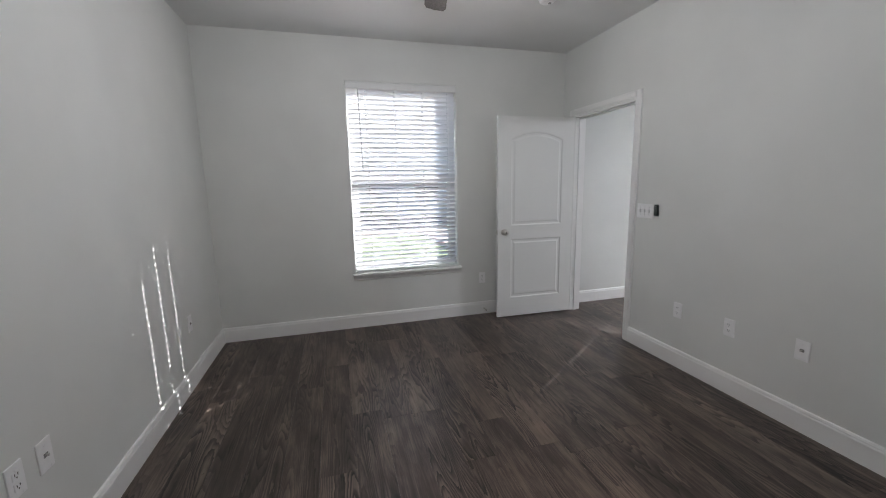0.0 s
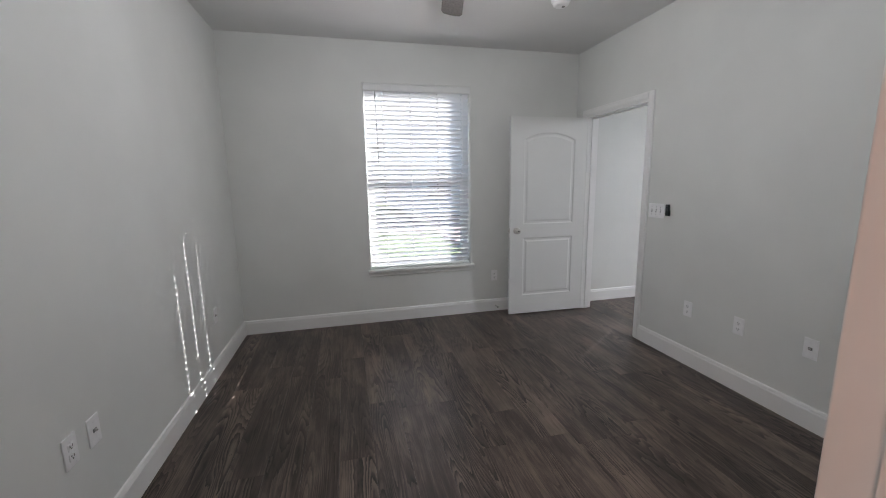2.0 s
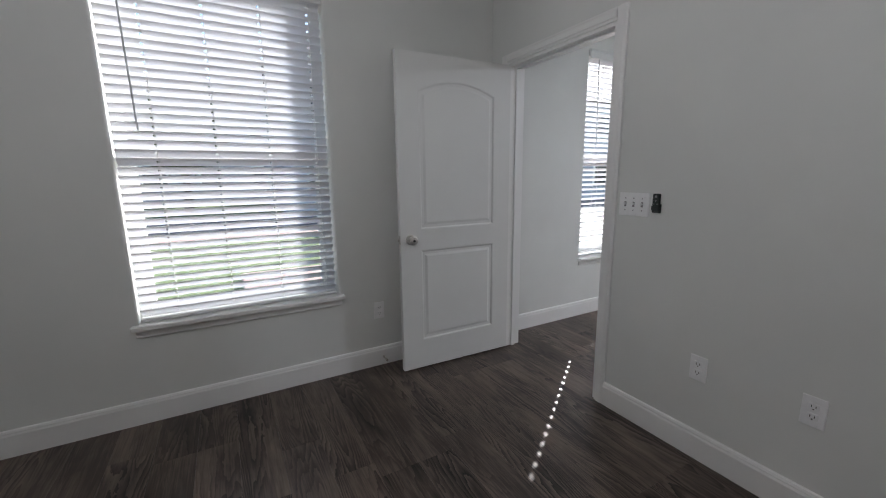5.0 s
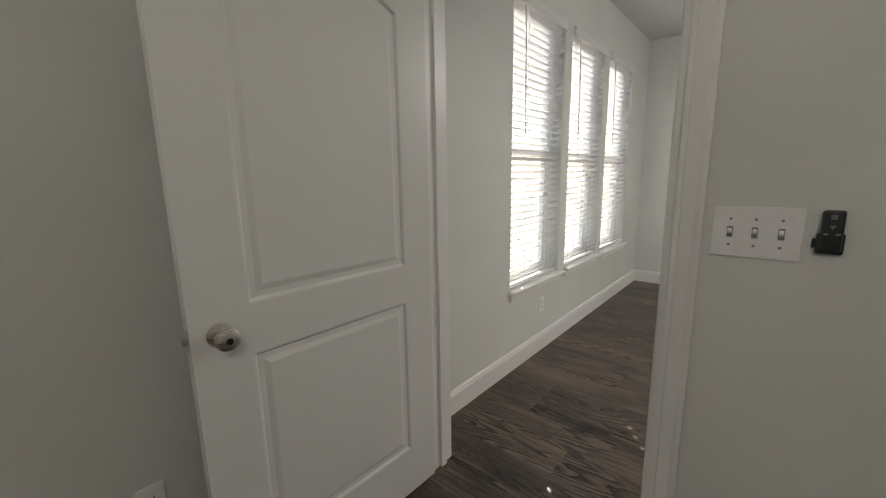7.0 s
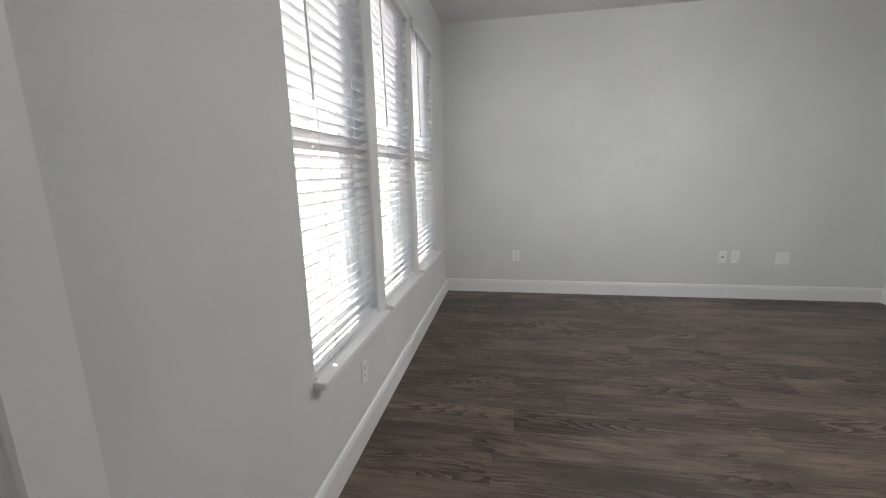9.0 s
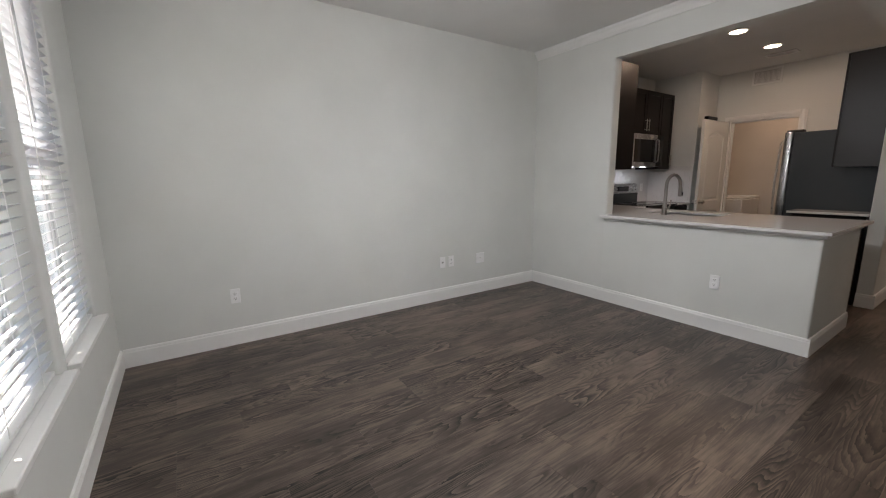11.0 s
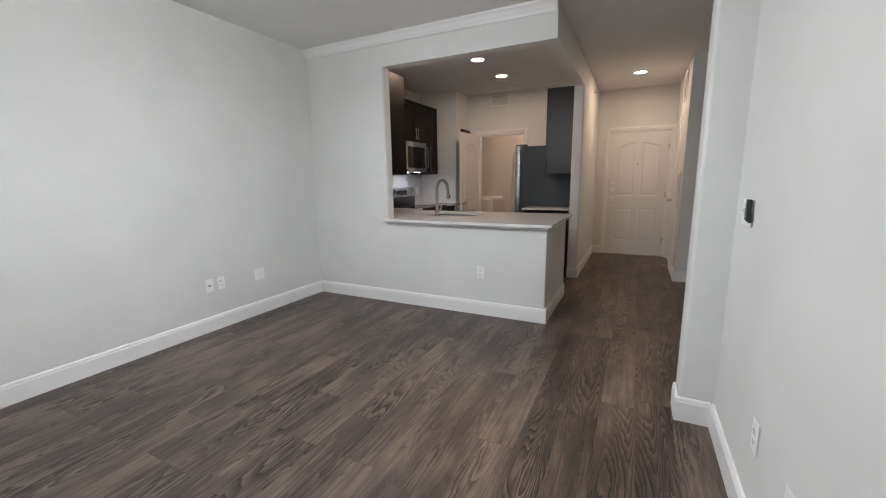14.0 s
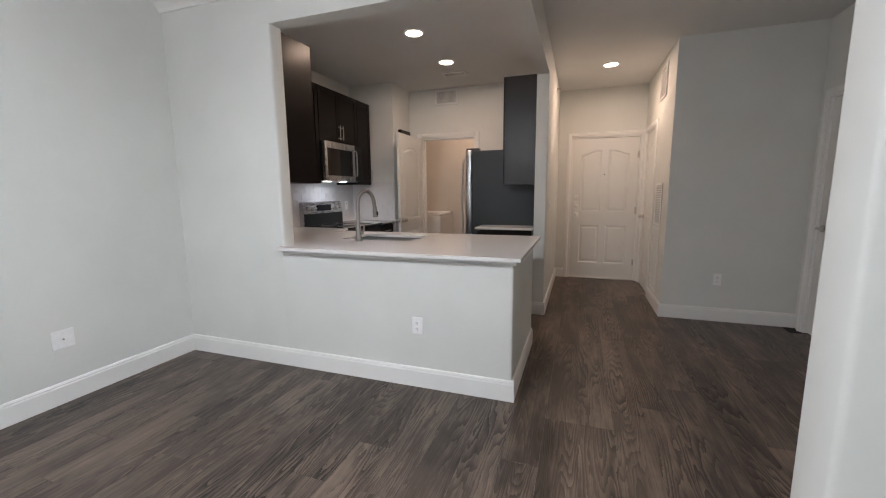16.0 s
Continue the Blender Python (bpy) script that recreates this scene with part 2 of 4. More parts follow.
def upright(bm, x0, x1, y0, y1, z0, z1, bevel, seg=3):
    """A block whose upright edges alone are rounded."""
    vs = box(bm, x0, x1, y0, y1, z0, z1)
    edges = [e for e in {e for v in vs for e in v.link_edges} if abs(e.verts[0].co.z - e.verts[1].co.z) > 1e-4]
    bmesh.ops.bevel(bm, geom=edges, offset=bevel, segments=seg, affect="EDGES", profile=0.5)


def cyl(bm, c, r, h, axis="z", seg=24, r2=None):
    """A cylinder or cone, centred at c, h long."""
    res = bmesh.ops.create_cone(bm, cap_ends=True, segments=seg, radius1=r, radius2=r if r2 is None else r2, depth=h)
    rot = {"z": Matrix.Identity(4), "x": Matrix.Rotation(radians(90), 4, "Y"), "y": Matrix.Rotation(radians(-90), 4, "X")}[axis]
    bmesh.ops.transform(bm, matrix=Matrix.Translation(c) @ rot, verts=res["verts"])
    return res["verts"]


def lathe(bm, profile, seg=32, m=None):
    """A turned shape from (radius, height) pairs round z."""
    rings = []
    for r, z in profile:
        rings.append([bm.verts.new((max(r, 1e-4) * math.cos(2 * math.pi * i / seg), max(r, 1e-4) * math.sin(2 * math.pi * i / seg), z)) for i in range(seg)])
    for a, b in zip(rings, rings[1:]):
        for i in range(seg):
            bm.faces.new((a[i], a[(i + 1) % seg], b[(i + 1) % seg], b[i]))
    bm.faces.new(rings[0][::-1])
    bm.faces.new(rings[-1])
    if m is not None:
        bmesh.ops.transform(bm, matrix=m, verts=[v for ring in rings for v in ring])


def tube(bm, pts, radii, seg=14):
    """A round bar along points."""
    rings = []
    pts = [Vector(p) for p in pts]
    up = Vector((0.123, 0.98, 0.05))
    for i, p in enumerate(pts):
        d = (pts[min(i + 1, len(pts) - 1)] - pts[max(i - 1, 0)]).normalized()
        a = d.cross(up).normalized()
        b = d.cross(a).normalized()
        r = radii[i] if isinstance(radii, (list, tuple)) else radii
        rings.append([bm.verts.new(p + a * r * math.cos(2 * math.pi * k / seg) + b * r * math.sin(2 * math.pi * k / seg)) for k in range(seg)])
    for a, b in zip(rings, rings[1:]):
        for i in range(seg):
            bm.faces.new((a[i], a[(i + 1) % seg], b[(i + 1) % seg], b[i]))
    bm.faces.new(rings[0][::-1])
    bm.faces.new(rings[-1])


def sweep_x(bm, outline, x0, x1):
    """An outline of (y, z) pairs drawn out along x."""
    a = [bm.verts.new((x0, y, z)) for y, z in outline]
    b = [bm.verts.new((x1, y, z)) for y, z in outline]
    n = len(a)
    for i in range(n):
        bm.faces.new((a[i], a[(i + 1) % n], b[(i + 1) % n], b[i]))
    bm.faces.new(a[::-1])
    bm.faces.new(b)
    return a + b


def mesh_of(name, bm, material, smooth=False):
    bmesh.ops.recalc_face_normals(bm, faces=bm.faces)
    me = bpy.data.meshes.new(name)
    bm.to_mesh(me)
    bm.free()
    me.materials.append(material)
    if smooth:
        for p in me.polygons:
            p.use_smooth = True
        me.set_sharp_from_angle(angle=radians(35))
    return me


def part(name, bm, material, parent=None, label="", smooth=False):
    ob = new(name, mesh_of(name, bm, material, smooth))
    if parent is not None:
        ob.parent = parent
    if label:
        ob["label"] = label
    return ob


def thing(name, m, label, category, group=""):
    ob = new(name)
    ob.empty_display_size = 0.1
    ob.matrix_basis = m
    return tagged(ob, label, category, group)


def structure(name, bm, material, label, category, smooth=False):
    return tagged(part(name, bm, material, None, "", smooth), label, category, "", "structure")


def boxes(*rows):
    bm = bmesh.new()
    for r in rows:
        box(bm, *r)
    return bm

# ---- structure ----
WT = 0.16  # outer wall
BWIN = (-2.265, -1.215)
LWIN = [(1.005, 1.715), (1.84, 2.545), (2.66, 3.36)]
WZ0, WZ1 = 0.53, 2.345
D0, D1 = -1.06, -0.195  # bedroom door opening, along y
DH = 2.06
XE = 3.92  # east wall face
YK = -4.11  # kitchen wall face


def wall_along_x(x0, x1, y0, y1, z0, z1, holes):
    """holes: (a, b, bottom, top) along x."""
    bm = bmesh.new()
    at = x0
    for a, b, lo, hi in sorted(holes):
        if a > at:
            box(bm, at, a, y0, y1, z0, z1)
        if lo > z0:
            box(bm, a, b, y0, y1, z0, lo)
        if hi < z1:
            box(bm, a, b, y0, y1, hi, z1)
        at = b
    if at < x1:
        box(bm, at, x1, y0, y1, z0, z1)
    bmesh.ops.remove_doubles(bm, verts=bm.verts, dist=1e-5)
    return bm


def nosed(bm, x0, x1, y0, y1, z0, z1, corners, bevel=0.02):
    """A block with chosen upright edges rounded; corners: their (x, y) in plan."""
    vs = box(bm, x0, x1, y0, y1, z0, z1)
    edges = []
    for e in {e for v in vs for e in v.link_edges}:
        a, b = e.verts[0].co, e.verts[1].co
        if abs(a.z - b.z) > 1e-4 and any(abs(a.x - x) < 1e-3 and abs(a.y - y) < 1e-3 for x, y in corners):
            edges.append(e)
    bmesh.ops.bevel(bm, geom=edges, offset=bevel, segments=4, affect="EDGES", profile=0.5)


def wall_along_y(x0, x1, y0, y1, z0, z1, holes):
    bm = wall_along_x(y0, y1, 0, 1, z0, z1, holes)
    for v in bm.verts:
        a, b, c = v.co
        v.co = (x0 + (x1 - x0) * b, a, c)
    return bm


holes = [(BWIN[0], BWIN[1], WZ0, WZ1)] + [(a, b, WZ0, WZ1) for a, b in LWIN]
PAINT = "light grey-white painted drywall"
def pierced_wall(x0, x1, y0, y1, z0, z1, holes, nose=0.018):
    """One closed wall with openings (a, b, bottom, top) of equal height; their edges are rounded on the side of y0."""
    bm = bmesh.new()
    xs = sorted({x0, x1, *(h[0] for h in holes), *(h[1] for h in holes)})
    zs = [z0, holes[0][2], holes[0][3], z1]
    gone = {(xs.index(h[0]), 1) for h in holes}
    grid = {(i, j, k): bm.verts.new((x, y, z)) for i, x in enumerate(xs) for j, z in enumerate(zs) for k, y in enumerate((y0, y1))}
    cells = {(i, j) for i in range(len(xs) - 1) for j in range(3)} - gone
    for i, j in cells:
        ring = [(i, j), (i + 1, j), (i + 1, j + 1), (i, j + 1)]
        bm.faces.new([grid[(*c, 0)] for c in ring])
        bm.faces.new([grid[(*c, 1)] for c in ring[::-1]])
        for n, step in enumerate(((0, -1), (1, 0), (0, 1), (-1, 0))):
            if (i + step[0], j + step[1]) not in cells:
                p, q = ring[n], ring[(n + 1) % 4]
                bm.faces.new((grid[(*q, 0)], grid[(*p, 0)], grid[(*p, 1)], grid[(*q, 1)]))
    edges = []
    for i, j in gone:
        ring = [grid[(i, j, 0)], grid[(i + 1, j, 0)], grid[(i + 1, j + 1, 0)], grid[(i, j + 1, 0)]]
        edges += [bm.edges.get((ring[n], ring[(n + 1) % 4])) for n in range(4)]
    bmesh.ops.bevel(bm, geom=edges, offset=nose, segments=4, affect="EDGES", profile=0.5)
    return bm


bm = pierced_wall(-3.61, 4.04, 0, WT, 0, H, holes)
structure("wall_north", bm, M_WALL, PAINT + " outer wall with four windows and rounded reveals", "wall", True)
structure("wall_west", wall_along_y(-3.61, -3.49, -6.2, 0, 0, H, []), M_WALL, PAINT + " wall of the bedroom", "wall")
structure("wall_bedroom_south", wall_along_x(-3.49, -0.22, -3.82, -3.70, 0, H, [(-2.81, -2.05, 0, DH)]), M_WALL, PAINT + " wall with a doorway", "wall")
structure("wall_partition", wall_along_y(0, 0.125, -2.955, 0, 0, H, [(D0, D1, 0, DH)]), M_WALL, PAINT + " wall between bedroom and living room", "wall")
bm = bmesh.new()
upright(bm, -0.22, 0.288, -3.125, -2.9552, 0, H, 0.018)
structure("wall_pier", bm, M_WALL, "painted drywall pier with rounded corners", "wall", True)
structure("wall_jog", wall_along_y(-0.22, -0.10, -3.82, -3.125, 0, H, []), M_WALL, PAINT + " wall behind the pier", "wall")
bm = bmesh.new()
nosed(bm, 2.92, XE, YK - 0.12, YK, 0, 2.43, [(2.92, YK), (2.92, YK - 0.12)])
structure("wall_kitchen", bm, M_WALL, PAINT + " wall beside the wide kitchen opening", "wall", True)
structure("wall_kitchen_header", boxes((1.22, XE, YK - 0.12, YK, 2.43, H)), M_WALL, PAINT + " header above the kitchen opening", "wall")
bm = bmesh.new()
box(bm, 1.22, 1.34, -5.95, YK - 0.12, 2.43, H)
structure("beam", bm, M_WALL, "painted drywall beam over the end of the peninsula", "beam")
bm = bmesh.new()
upright(bm, 1.22, 1.34, -8.09, -5.95, 0, H, 0.012)
structure("wall_hall", bm, M_WALL, PAINT + " wall of the entry hall", "wall")
structure("wall_east", wall_along_y(XE, XE + 0.12, -8.7, 0, 0, H, []), M_WALL, PAINT + " long wall of the living room", "wall")
structure("wall_kitchen_back", wall_along_x(1.34, XE, -7.32, -7.20, 0, H, [(2.29, 3.08, 0, DH)]), M_WALL, PAINT + " kitchen wall with the laundry doorway", "wall")
structure("wall_pantry", boxes((3.27, XE, -7.2, -6.66, 0, H)), M_WALL, "painted drywall chase in the kitchen corner", "wall")
structure("wall_entry", wall_along_x(-0.05, 1.22, -8.09, -7.97, 0, H, [(0.115, 1.035, 0, DH)]), M_WALL, PAINT + " wall round the entry door", "wall")
structure("wall_entry_west", wall_along_y(-0.05, 0.07, -7.97, -6.26, 0, H, [(-7.86, -7.12, 0, DH)]), M_WALL, PAINT + " closet wall in the entry hall", "wall")
structure("wall_closet", wall_along_x(-1.18, -0.05, -6.38, -6.26, 0, H, []), M_WALL, PAINT + " wall beside the closet", "wall")
structure("wall_recess", wall_along_y(-1.18, -1.06, -6.26, -3.82, 0, H, [(-6.13, -5.33, 0, DH)]), M_WALL, PAINT + " wall with a closed door", "wall")
structure("wall_bath_south", wall_along_x(-3.49, -1.18, -6.2, -6.08, 0, H, []), M_BEIGE, "cream painted bathroom wall", "wall")
structure("wall_laundry_back", wall_along_x(1.34, XE, -8.7, -8.58, 0, H, []), M_BEIGE, "cream painted laundry wall", "wall")
structure("wall_laundry_side", wall_along_y(1.34, 1.46, -8.58, -7.32, 0, H, []), M_BEIGE, "cream painted laundry wall", "wall")
structure("wall_closet_back", wall_along_y(-1.18, -1.06, -8.09, -6.38, 0, H, []), M_WALL, PAINT + " wall inside the closet", "wall")
structure("ceiling", boxes((-3.61, 4.04, -8.7, WT, H, H + 0.1)), M_CEIL, "flat off-white painted ceiling", "ceiling")


def baseboard(p, q, side):
    """A skirting board from p to q in plan; side: the way it stands out from the wall, left (+1) or right (-1) of p to q."""
    bm = bmesh.new()
    p, q = Vector(p), Vector(q)
    d = (q - p)
    n = d.length
    vs = sweep_x(bm, [(0, 0), (0.016, 0), (0.016, 0.108), (0.012, 0.118), (0.0135, 0.122), (0.009, 0.132), (0, 0.135)], 0, n)
    m = Matrix.Translation((p.x, p.y, 0)) @ Matrix.Rotation(math.atan2(d.y, d.x), 4, "Z") @ Matrix.Diagonal((1, side, 1, 1))
    bmesh.ops.transform(bm, matrix=m, verts=vs)
    structure("baseboard", bm, M_TRIM, "white painted baseboard with a rounded top", "baseboard")


e = 0.016
CW = 0.062  # casing
for p, q, s in [((-3.49, 0), (0, 0), -1), ((-3.49, -3.70), (-3.49, -e), -1), ((0, -2.955), (0, D0 - CW), 1),
                ((-3.49 + e, -3.70), (-2.81 - CW, -3.70), 1), ((-2.05 + CW, -3.70), (-0.22, -3.70), 1)]:
    baseboard(p, q, s)
for p, q, s in [((0.125, 0), (XE, 0), -1), ((XE, -e), (XE, YK), -1), ((XE - e, YK), (1.25 - e, YK), -1), ((1.25, YK), (1.25, -5.12), -1),
                ((0.125, D0 - CW), (0.125, -2.955), 1), ((0.125 + e, -2.955), (0.288 + e, -2.955), 1), ((0.288, -2.955), (0.288, -3.125), 1),
                ((1.34, -5.95), (1.22 - e, -5.95), -1), ((1.22, -5.95), (1.22, -7.97), -1),
                ((1.22 - e, -7.97), (1.035 + CW, -7.97), -1), ((0.07, -6.26), (0.07, -7.12 + CW), 1), ((0.07, -7.86 - CW), (0.07, -7.97), 1),
                ((-1.06, -6.26), (0.07 + e, -6.26), 1), ((-1.06, -5.33 + CW), (-1.06, -3.82), -1), ((-1.06 + e, -3.82), (-0.10, -3.82), -1)]:
    baseboard(p, q, s)


def crown(name, p, q, side):
    bm = bmesh.new()
    p, q = Vector(p), Vector(q)
    d = q - p
    vs = sweep_x(bm, [(0, H - 0.085), (0.012, H - 0.085), (0.016, H - 0.07), (0.03, H - 0.055), (0.045, H - 0.03), (0.06, H - 0.018), (0.064, H - 0.002), (0, H - 0.002)], 0, d.length)
    m = Matrix.Translation((p.x, p.y, 0)) @ Matrix.Rotation(math.atan2(d.y, d.x), 4, "Z") @ Matrix.Diagonal((1, side, 1, 1))
    bmesh.ops.transform(bm, matrix=m, verts=vs)
    structure(name, bm, M_TRIM, "white crown moulding along the ceiling", "trim")


crown("trim_crown", (1.22, YK), (XE, YK), 1)


def casing(name, m, w, both=0.12, label="white painted door casing"):
    """Door lining and casings: local x across the opening, y through the wall from 0 to both, z up."""
    root = tagged(thing(name, m, label, "door frame"), kind="structure")
    prof = [(0, 0), (0, -0.010), (0.012, -0.012), (0.016, -0.017), (0.044, -0.019), (0.052, -0.014), (CW, -0.012), (CW, 0)]
    for s, y in ((1, 0.0), (-1, both)):
        for x0, sx in ((0.0, -1), (w, 1)):
            bm = bmesh.new()
            vs = []
            for z in (0, DH + CW - 0.002):
                vs.append([bm.verts.new((x0 + sx * a, y + s * b, z)) for a, b in prof])
            n = len(prof)
            for i in range(n):
                bm.faces.new((vs[0][i], vs[0][(i + 1) % n], vs[1][(i + 1) % n], vs[1][i]))
            bm.faces.new(vs[0]), bm.faces.new(vs[1])
            part("casing_side", bm, M_TRIM, root)
        bm = bmesh.new()
        sweep_x(bm, [(y + s * b, DH + a) for a, b in prof], 0.0005, w - 0.0005)
        part("casing_head", bm, M_TRIM, root)
    part("jamb", boxes((-0.001, 0.018, 0.001, both - 0.001, 0, DH)), M_TRIM, root)
    part("jamb", boxes((w - 0.018, w + 0.001, 0.001, both - 0.001, 0, DH)), M_TRIM, root)
    part("head_jamb", boxes((0.018, w - 0.018, 0.001, both - 0.001, DH - 0.018, DH)), M_TRIM, root)
    part("door_stop", boxes((0.018, 0.030, 0.045, 0.075, 0, DH - 0.018)), M_TRIM, root)
    part("door_stop", boxes((w - 0.030, w - 0.018, 0.045, 0.075, 0, DH - 0.018)), M_TRIM, root)
    part("door_stop", boxes((0.030, w - 0.030, 0.045, 0.075, DH - 0.030, DH - 0.018)), M_TRIM, root)
    return root


def arched(x0, x1, z0, z1, kind, rise=0.07, n=14):
    """The outline of a door panel, anticlockwise."""
    pts = [(x0, z0), (x1, z0)]
    if kind == "rect":
        return pts + [(x1, z1), (x0, z1)]
    for i in range(n + 1):
        u = 1 - i / n
        if kind == "arch":
            k = 1 - (2 * u - 1) ** 2
        elif kind == "up_right":
            k = 0.5 - 0.5 * math.cos(math.pi * min(1, u * 1.25))
        else:
            k = 0.5 - 0.5 * math.cos(math.pi * min(1, (1 - u) * 1.25))
        pts.append((x0 + (x1 - x0) * u, z1 - rise + rise * k))
    return pts


def inset(pts, d):
    out = []
    n = len(pts)
    for i in range(n):
        a, b, c = (Vector(pts[j % n]) for j in (i - 1, i, i + 1))
        u, v = (b - a).normalized(), (c - b).normalized()
        nu, nv = Vector((-u.y, u.x)), Vector((-v.y, v.x))
        w = nu + nv
        w = w / max(0.3, w.dot(nu))
        out.append(tuple(b + w * d))
    return out


def door_leaf(parent, w, h, panels, material, label="", thick=0.035):
    """A moulded door leaf: local x from 0 to w, y centred, z from 0 to h; panels are sunk into both faces."""
    bm = bmesh.new()
    for s in (-1, 1):
        y = s * thick / 2
        loops = [[(0, 0), (w, 0), (w, h), (0, h)]]
        rings = []
        for spec in panels:
            o = arched(*spec)
            rings.append([(o, 0.0), (inset(o, 0.006), 0.001), (inset(o, 0.014), 0.0085), (inset(o, 0.030), 0.0085), (inset(o, 0.046), 0.0025)])
            loops.append(o)
        edges = []
        first = []
        for lp in loops:
            vs = [bm.verts.new((a, y, b)) for a, b in lp]
            first.append(vs)
            edges += [bm.edges.new((vs[i], vs[(i + 1) % len(vs)])) for i in range(len(vs))]
        bmesh.ops.triangle_fill(bm, use_beauty=True, use_dissolve=False, edges=edges)
        for vs, ring in zip(first[1:], rings):
            prev = vs
            for pts, dep in ring[1:]:
                cur = [bm.verts.new((a, y - s * dep, b)) for a, b in pts]
                for i in range(len(cur)):
                    bm.faces.new((prev[i], prev[(i + 1) % len(cur)], cur[(i + 1) % len(cur)], cur[i]))
                prev = cur
            bm.faces.new(prev)
        if s == -1:
            front = first[0]
        else:
            for i in range(4):
                bm.faces.new((front[i], front[(i + 1) % 4], first[0][(i + 1) % 4], first[0][i]))
    return part("leaf", bm, material, parent, label)


def knob(parent, x, z, thick=0.035, lock=True):
    for s in (-1, 1):
        y = s * thick / 2
        m = Matrix.Translation((x, y, z)) @ Matrix.Rotation(radians(-90 * s), 4, "X")
        bm = bmesh.new()
        lathe(bm, [(0.033, 0.0), (0.033, 0.004), (0.029, 0.009), (0.016, 0.011), (0.0135, 0.024), (0.017, 0.030), (0.027, 0.037), (0.0295, 0.047), (0.027, 0.057), (0.019, 0.062), (0.004, 0.063)], 32, m)
        k = part("door_knob", bm, M_NICKEL, parent, "satin nickel door knob", True)
        bm = bmesh.new()
        cyl(bm, (x, y + s * 0.0635, z), 0.008, 0.003, "y", 16)
        part("lock_button", bm, M_SLOT, k)


def latch(parent, x, z, s=1):
    bm = bmesh.new()
    box(bm, x - 0.0015, x + 0.0015, -0.0125, 0.0125, z - 0.028, z + 0.028)
    p = part("latch_plate", bm, M_NICKEL, parent)
    bm = bmesh.new()
    box(bm, min(x, x + s * 0.012), max(x, x + s * 0.012), -0.006, 0.006, z - 0.010, z + 0.010, 0.002)
    part("latch_bolt", bm, M_NICKEL, p)


def hinge(parent, x, y, z):
    bm = bmesh.new()
    cyl(bm, (x, y, z), 0.0065, 0.09, "z", 12)
    box(bm, x - 0.003, x + 0.028, y - 0.002, y + 0.0015, z - 0.044, z + 0.044)
    part("hinge", bm, M_NICKEL, parent, "", True)


# ---- door of the bedroom, open against the window wall ----
c = casing("door_frame_1", Matrix.Translation((0, D1, 0)) @ Matrix.Rotation(radians(-90), 4, "Z"), D1 - D0, 0.125)
bm = bmesh.new()
box(bm, D1 - D0 - 0.0195, D1 - D0 - 0.018, 0.012, 0.040, 0.90, 0.965)
part("strike_plate", bm, M_NICKEL, c)
DW = 0.84
hinge_at, free_at = Vector((-0.014, -0.215)), Vector((-0.856, -0.195))
d = free_at - hinge_at
door1 = thing("door_1", Matrix.Translation((hinge_at.x, hinge_at.y, 0.012)) @ Matrix.Rotation(math.atan2(d.y, d.x), 4, "Z"), "white two-panel arch-top door standing open", "door")
tagged(door1, kind="structure")
door_leaf(door1, DW, 2.03, [(0.13, 0.70, 0.955, 1.885, "arch"), (0.13, 0.70, 0.195, 0.82, "rect")], M_DOOR)
knob(door1, 0.772, 0.895)
latch(door1, DW, 0.895)
for z in (0.2, 1.02, 1.84):
    hinge(door1, -0.004, -0.019, z)

# ---- doorway of the bathroom, from which the walk starts ----
c = casing("door_frame_2", Matrix.Translation((-2.05, -3.70, 0)) @ Matrix.Rotation(radians(180), 4, "Z"), 0.76, 0.12)
bm = bmesh.new()
box(bm, 0.018, 0.0195, 0.078, 0.106, 0.90, 0.965)
part("strike_plate", bm, M_NICKEL, c)

# ---- door in the recess, closed ----
casing("door_frame_3", Matrix.Translation((-1.06, -6.13, 0)) @ Matrix.Rotation(radians(90), 4, "Z"), 0.80, 0.12)
door3 = tagged(thing("door_3", Matrix.Translation((-1.10, -6.11, 0.012)) @ Matrix.Rotation(radians(90), 4, "Z"), "white two-panel door, closed", "door"), kind="structure")
door_leaf(door3, 0.76, 2.03, [(0.13, 0.63, 0.93, 1.88, "arch"), (0.13, 0.63, 0.19, 0.795, "rect")], M_DOOR)
bm = bmesh.new()
cyl(bm, (0.065, -0.022, 0.945), 0.030, 0.012, "y")
tube(bm, [(0.065, -0.02, 0.945), (0.065, -0.06, 0.945), (0.075, -0.068, 0.945), (0.17, -0.068, 0.945)], [0.011, 0.011, 0.011, 0.008])
part("lever_handle", bm, M_NICKEL, door3, "satin nickel lever handle", True)

# ---- entry door ----
casing("door_frame_4", Matrix.Translation((1.035, -7.97, 0)) @ Matrix.Rotation(radians(180), 4, "Z"), 0.92, 0.12)
door4 = tagged(thing("door_4", Matrix.Translation((0.135, -8.005, 0.014)), "white four-panel entry door with arched upper panels, closed", "door"), kind="structure")
EW = 0.88
door_leaf(door4, EW, 2.025, [(0.12, 0.40, 0.98, 1.86, "up_right", 0.06), (0.48, 0.76, 0.98, 1.86, "up_left", 0.06), (0.12, 0.40, 0.22, 0.78, "rect"), (0.48, 0.76, 0.22, 0.78, "rect")], M_DOOR, "", 0.045)
bm = bmesh.new()
box(bm, 0.775, 0.845, 0.0235, 0.034, 0.885, 1.135, 0.004)
pl = part("lock_plate", bm, M_CHROME, door4, "satin nickel security plate")
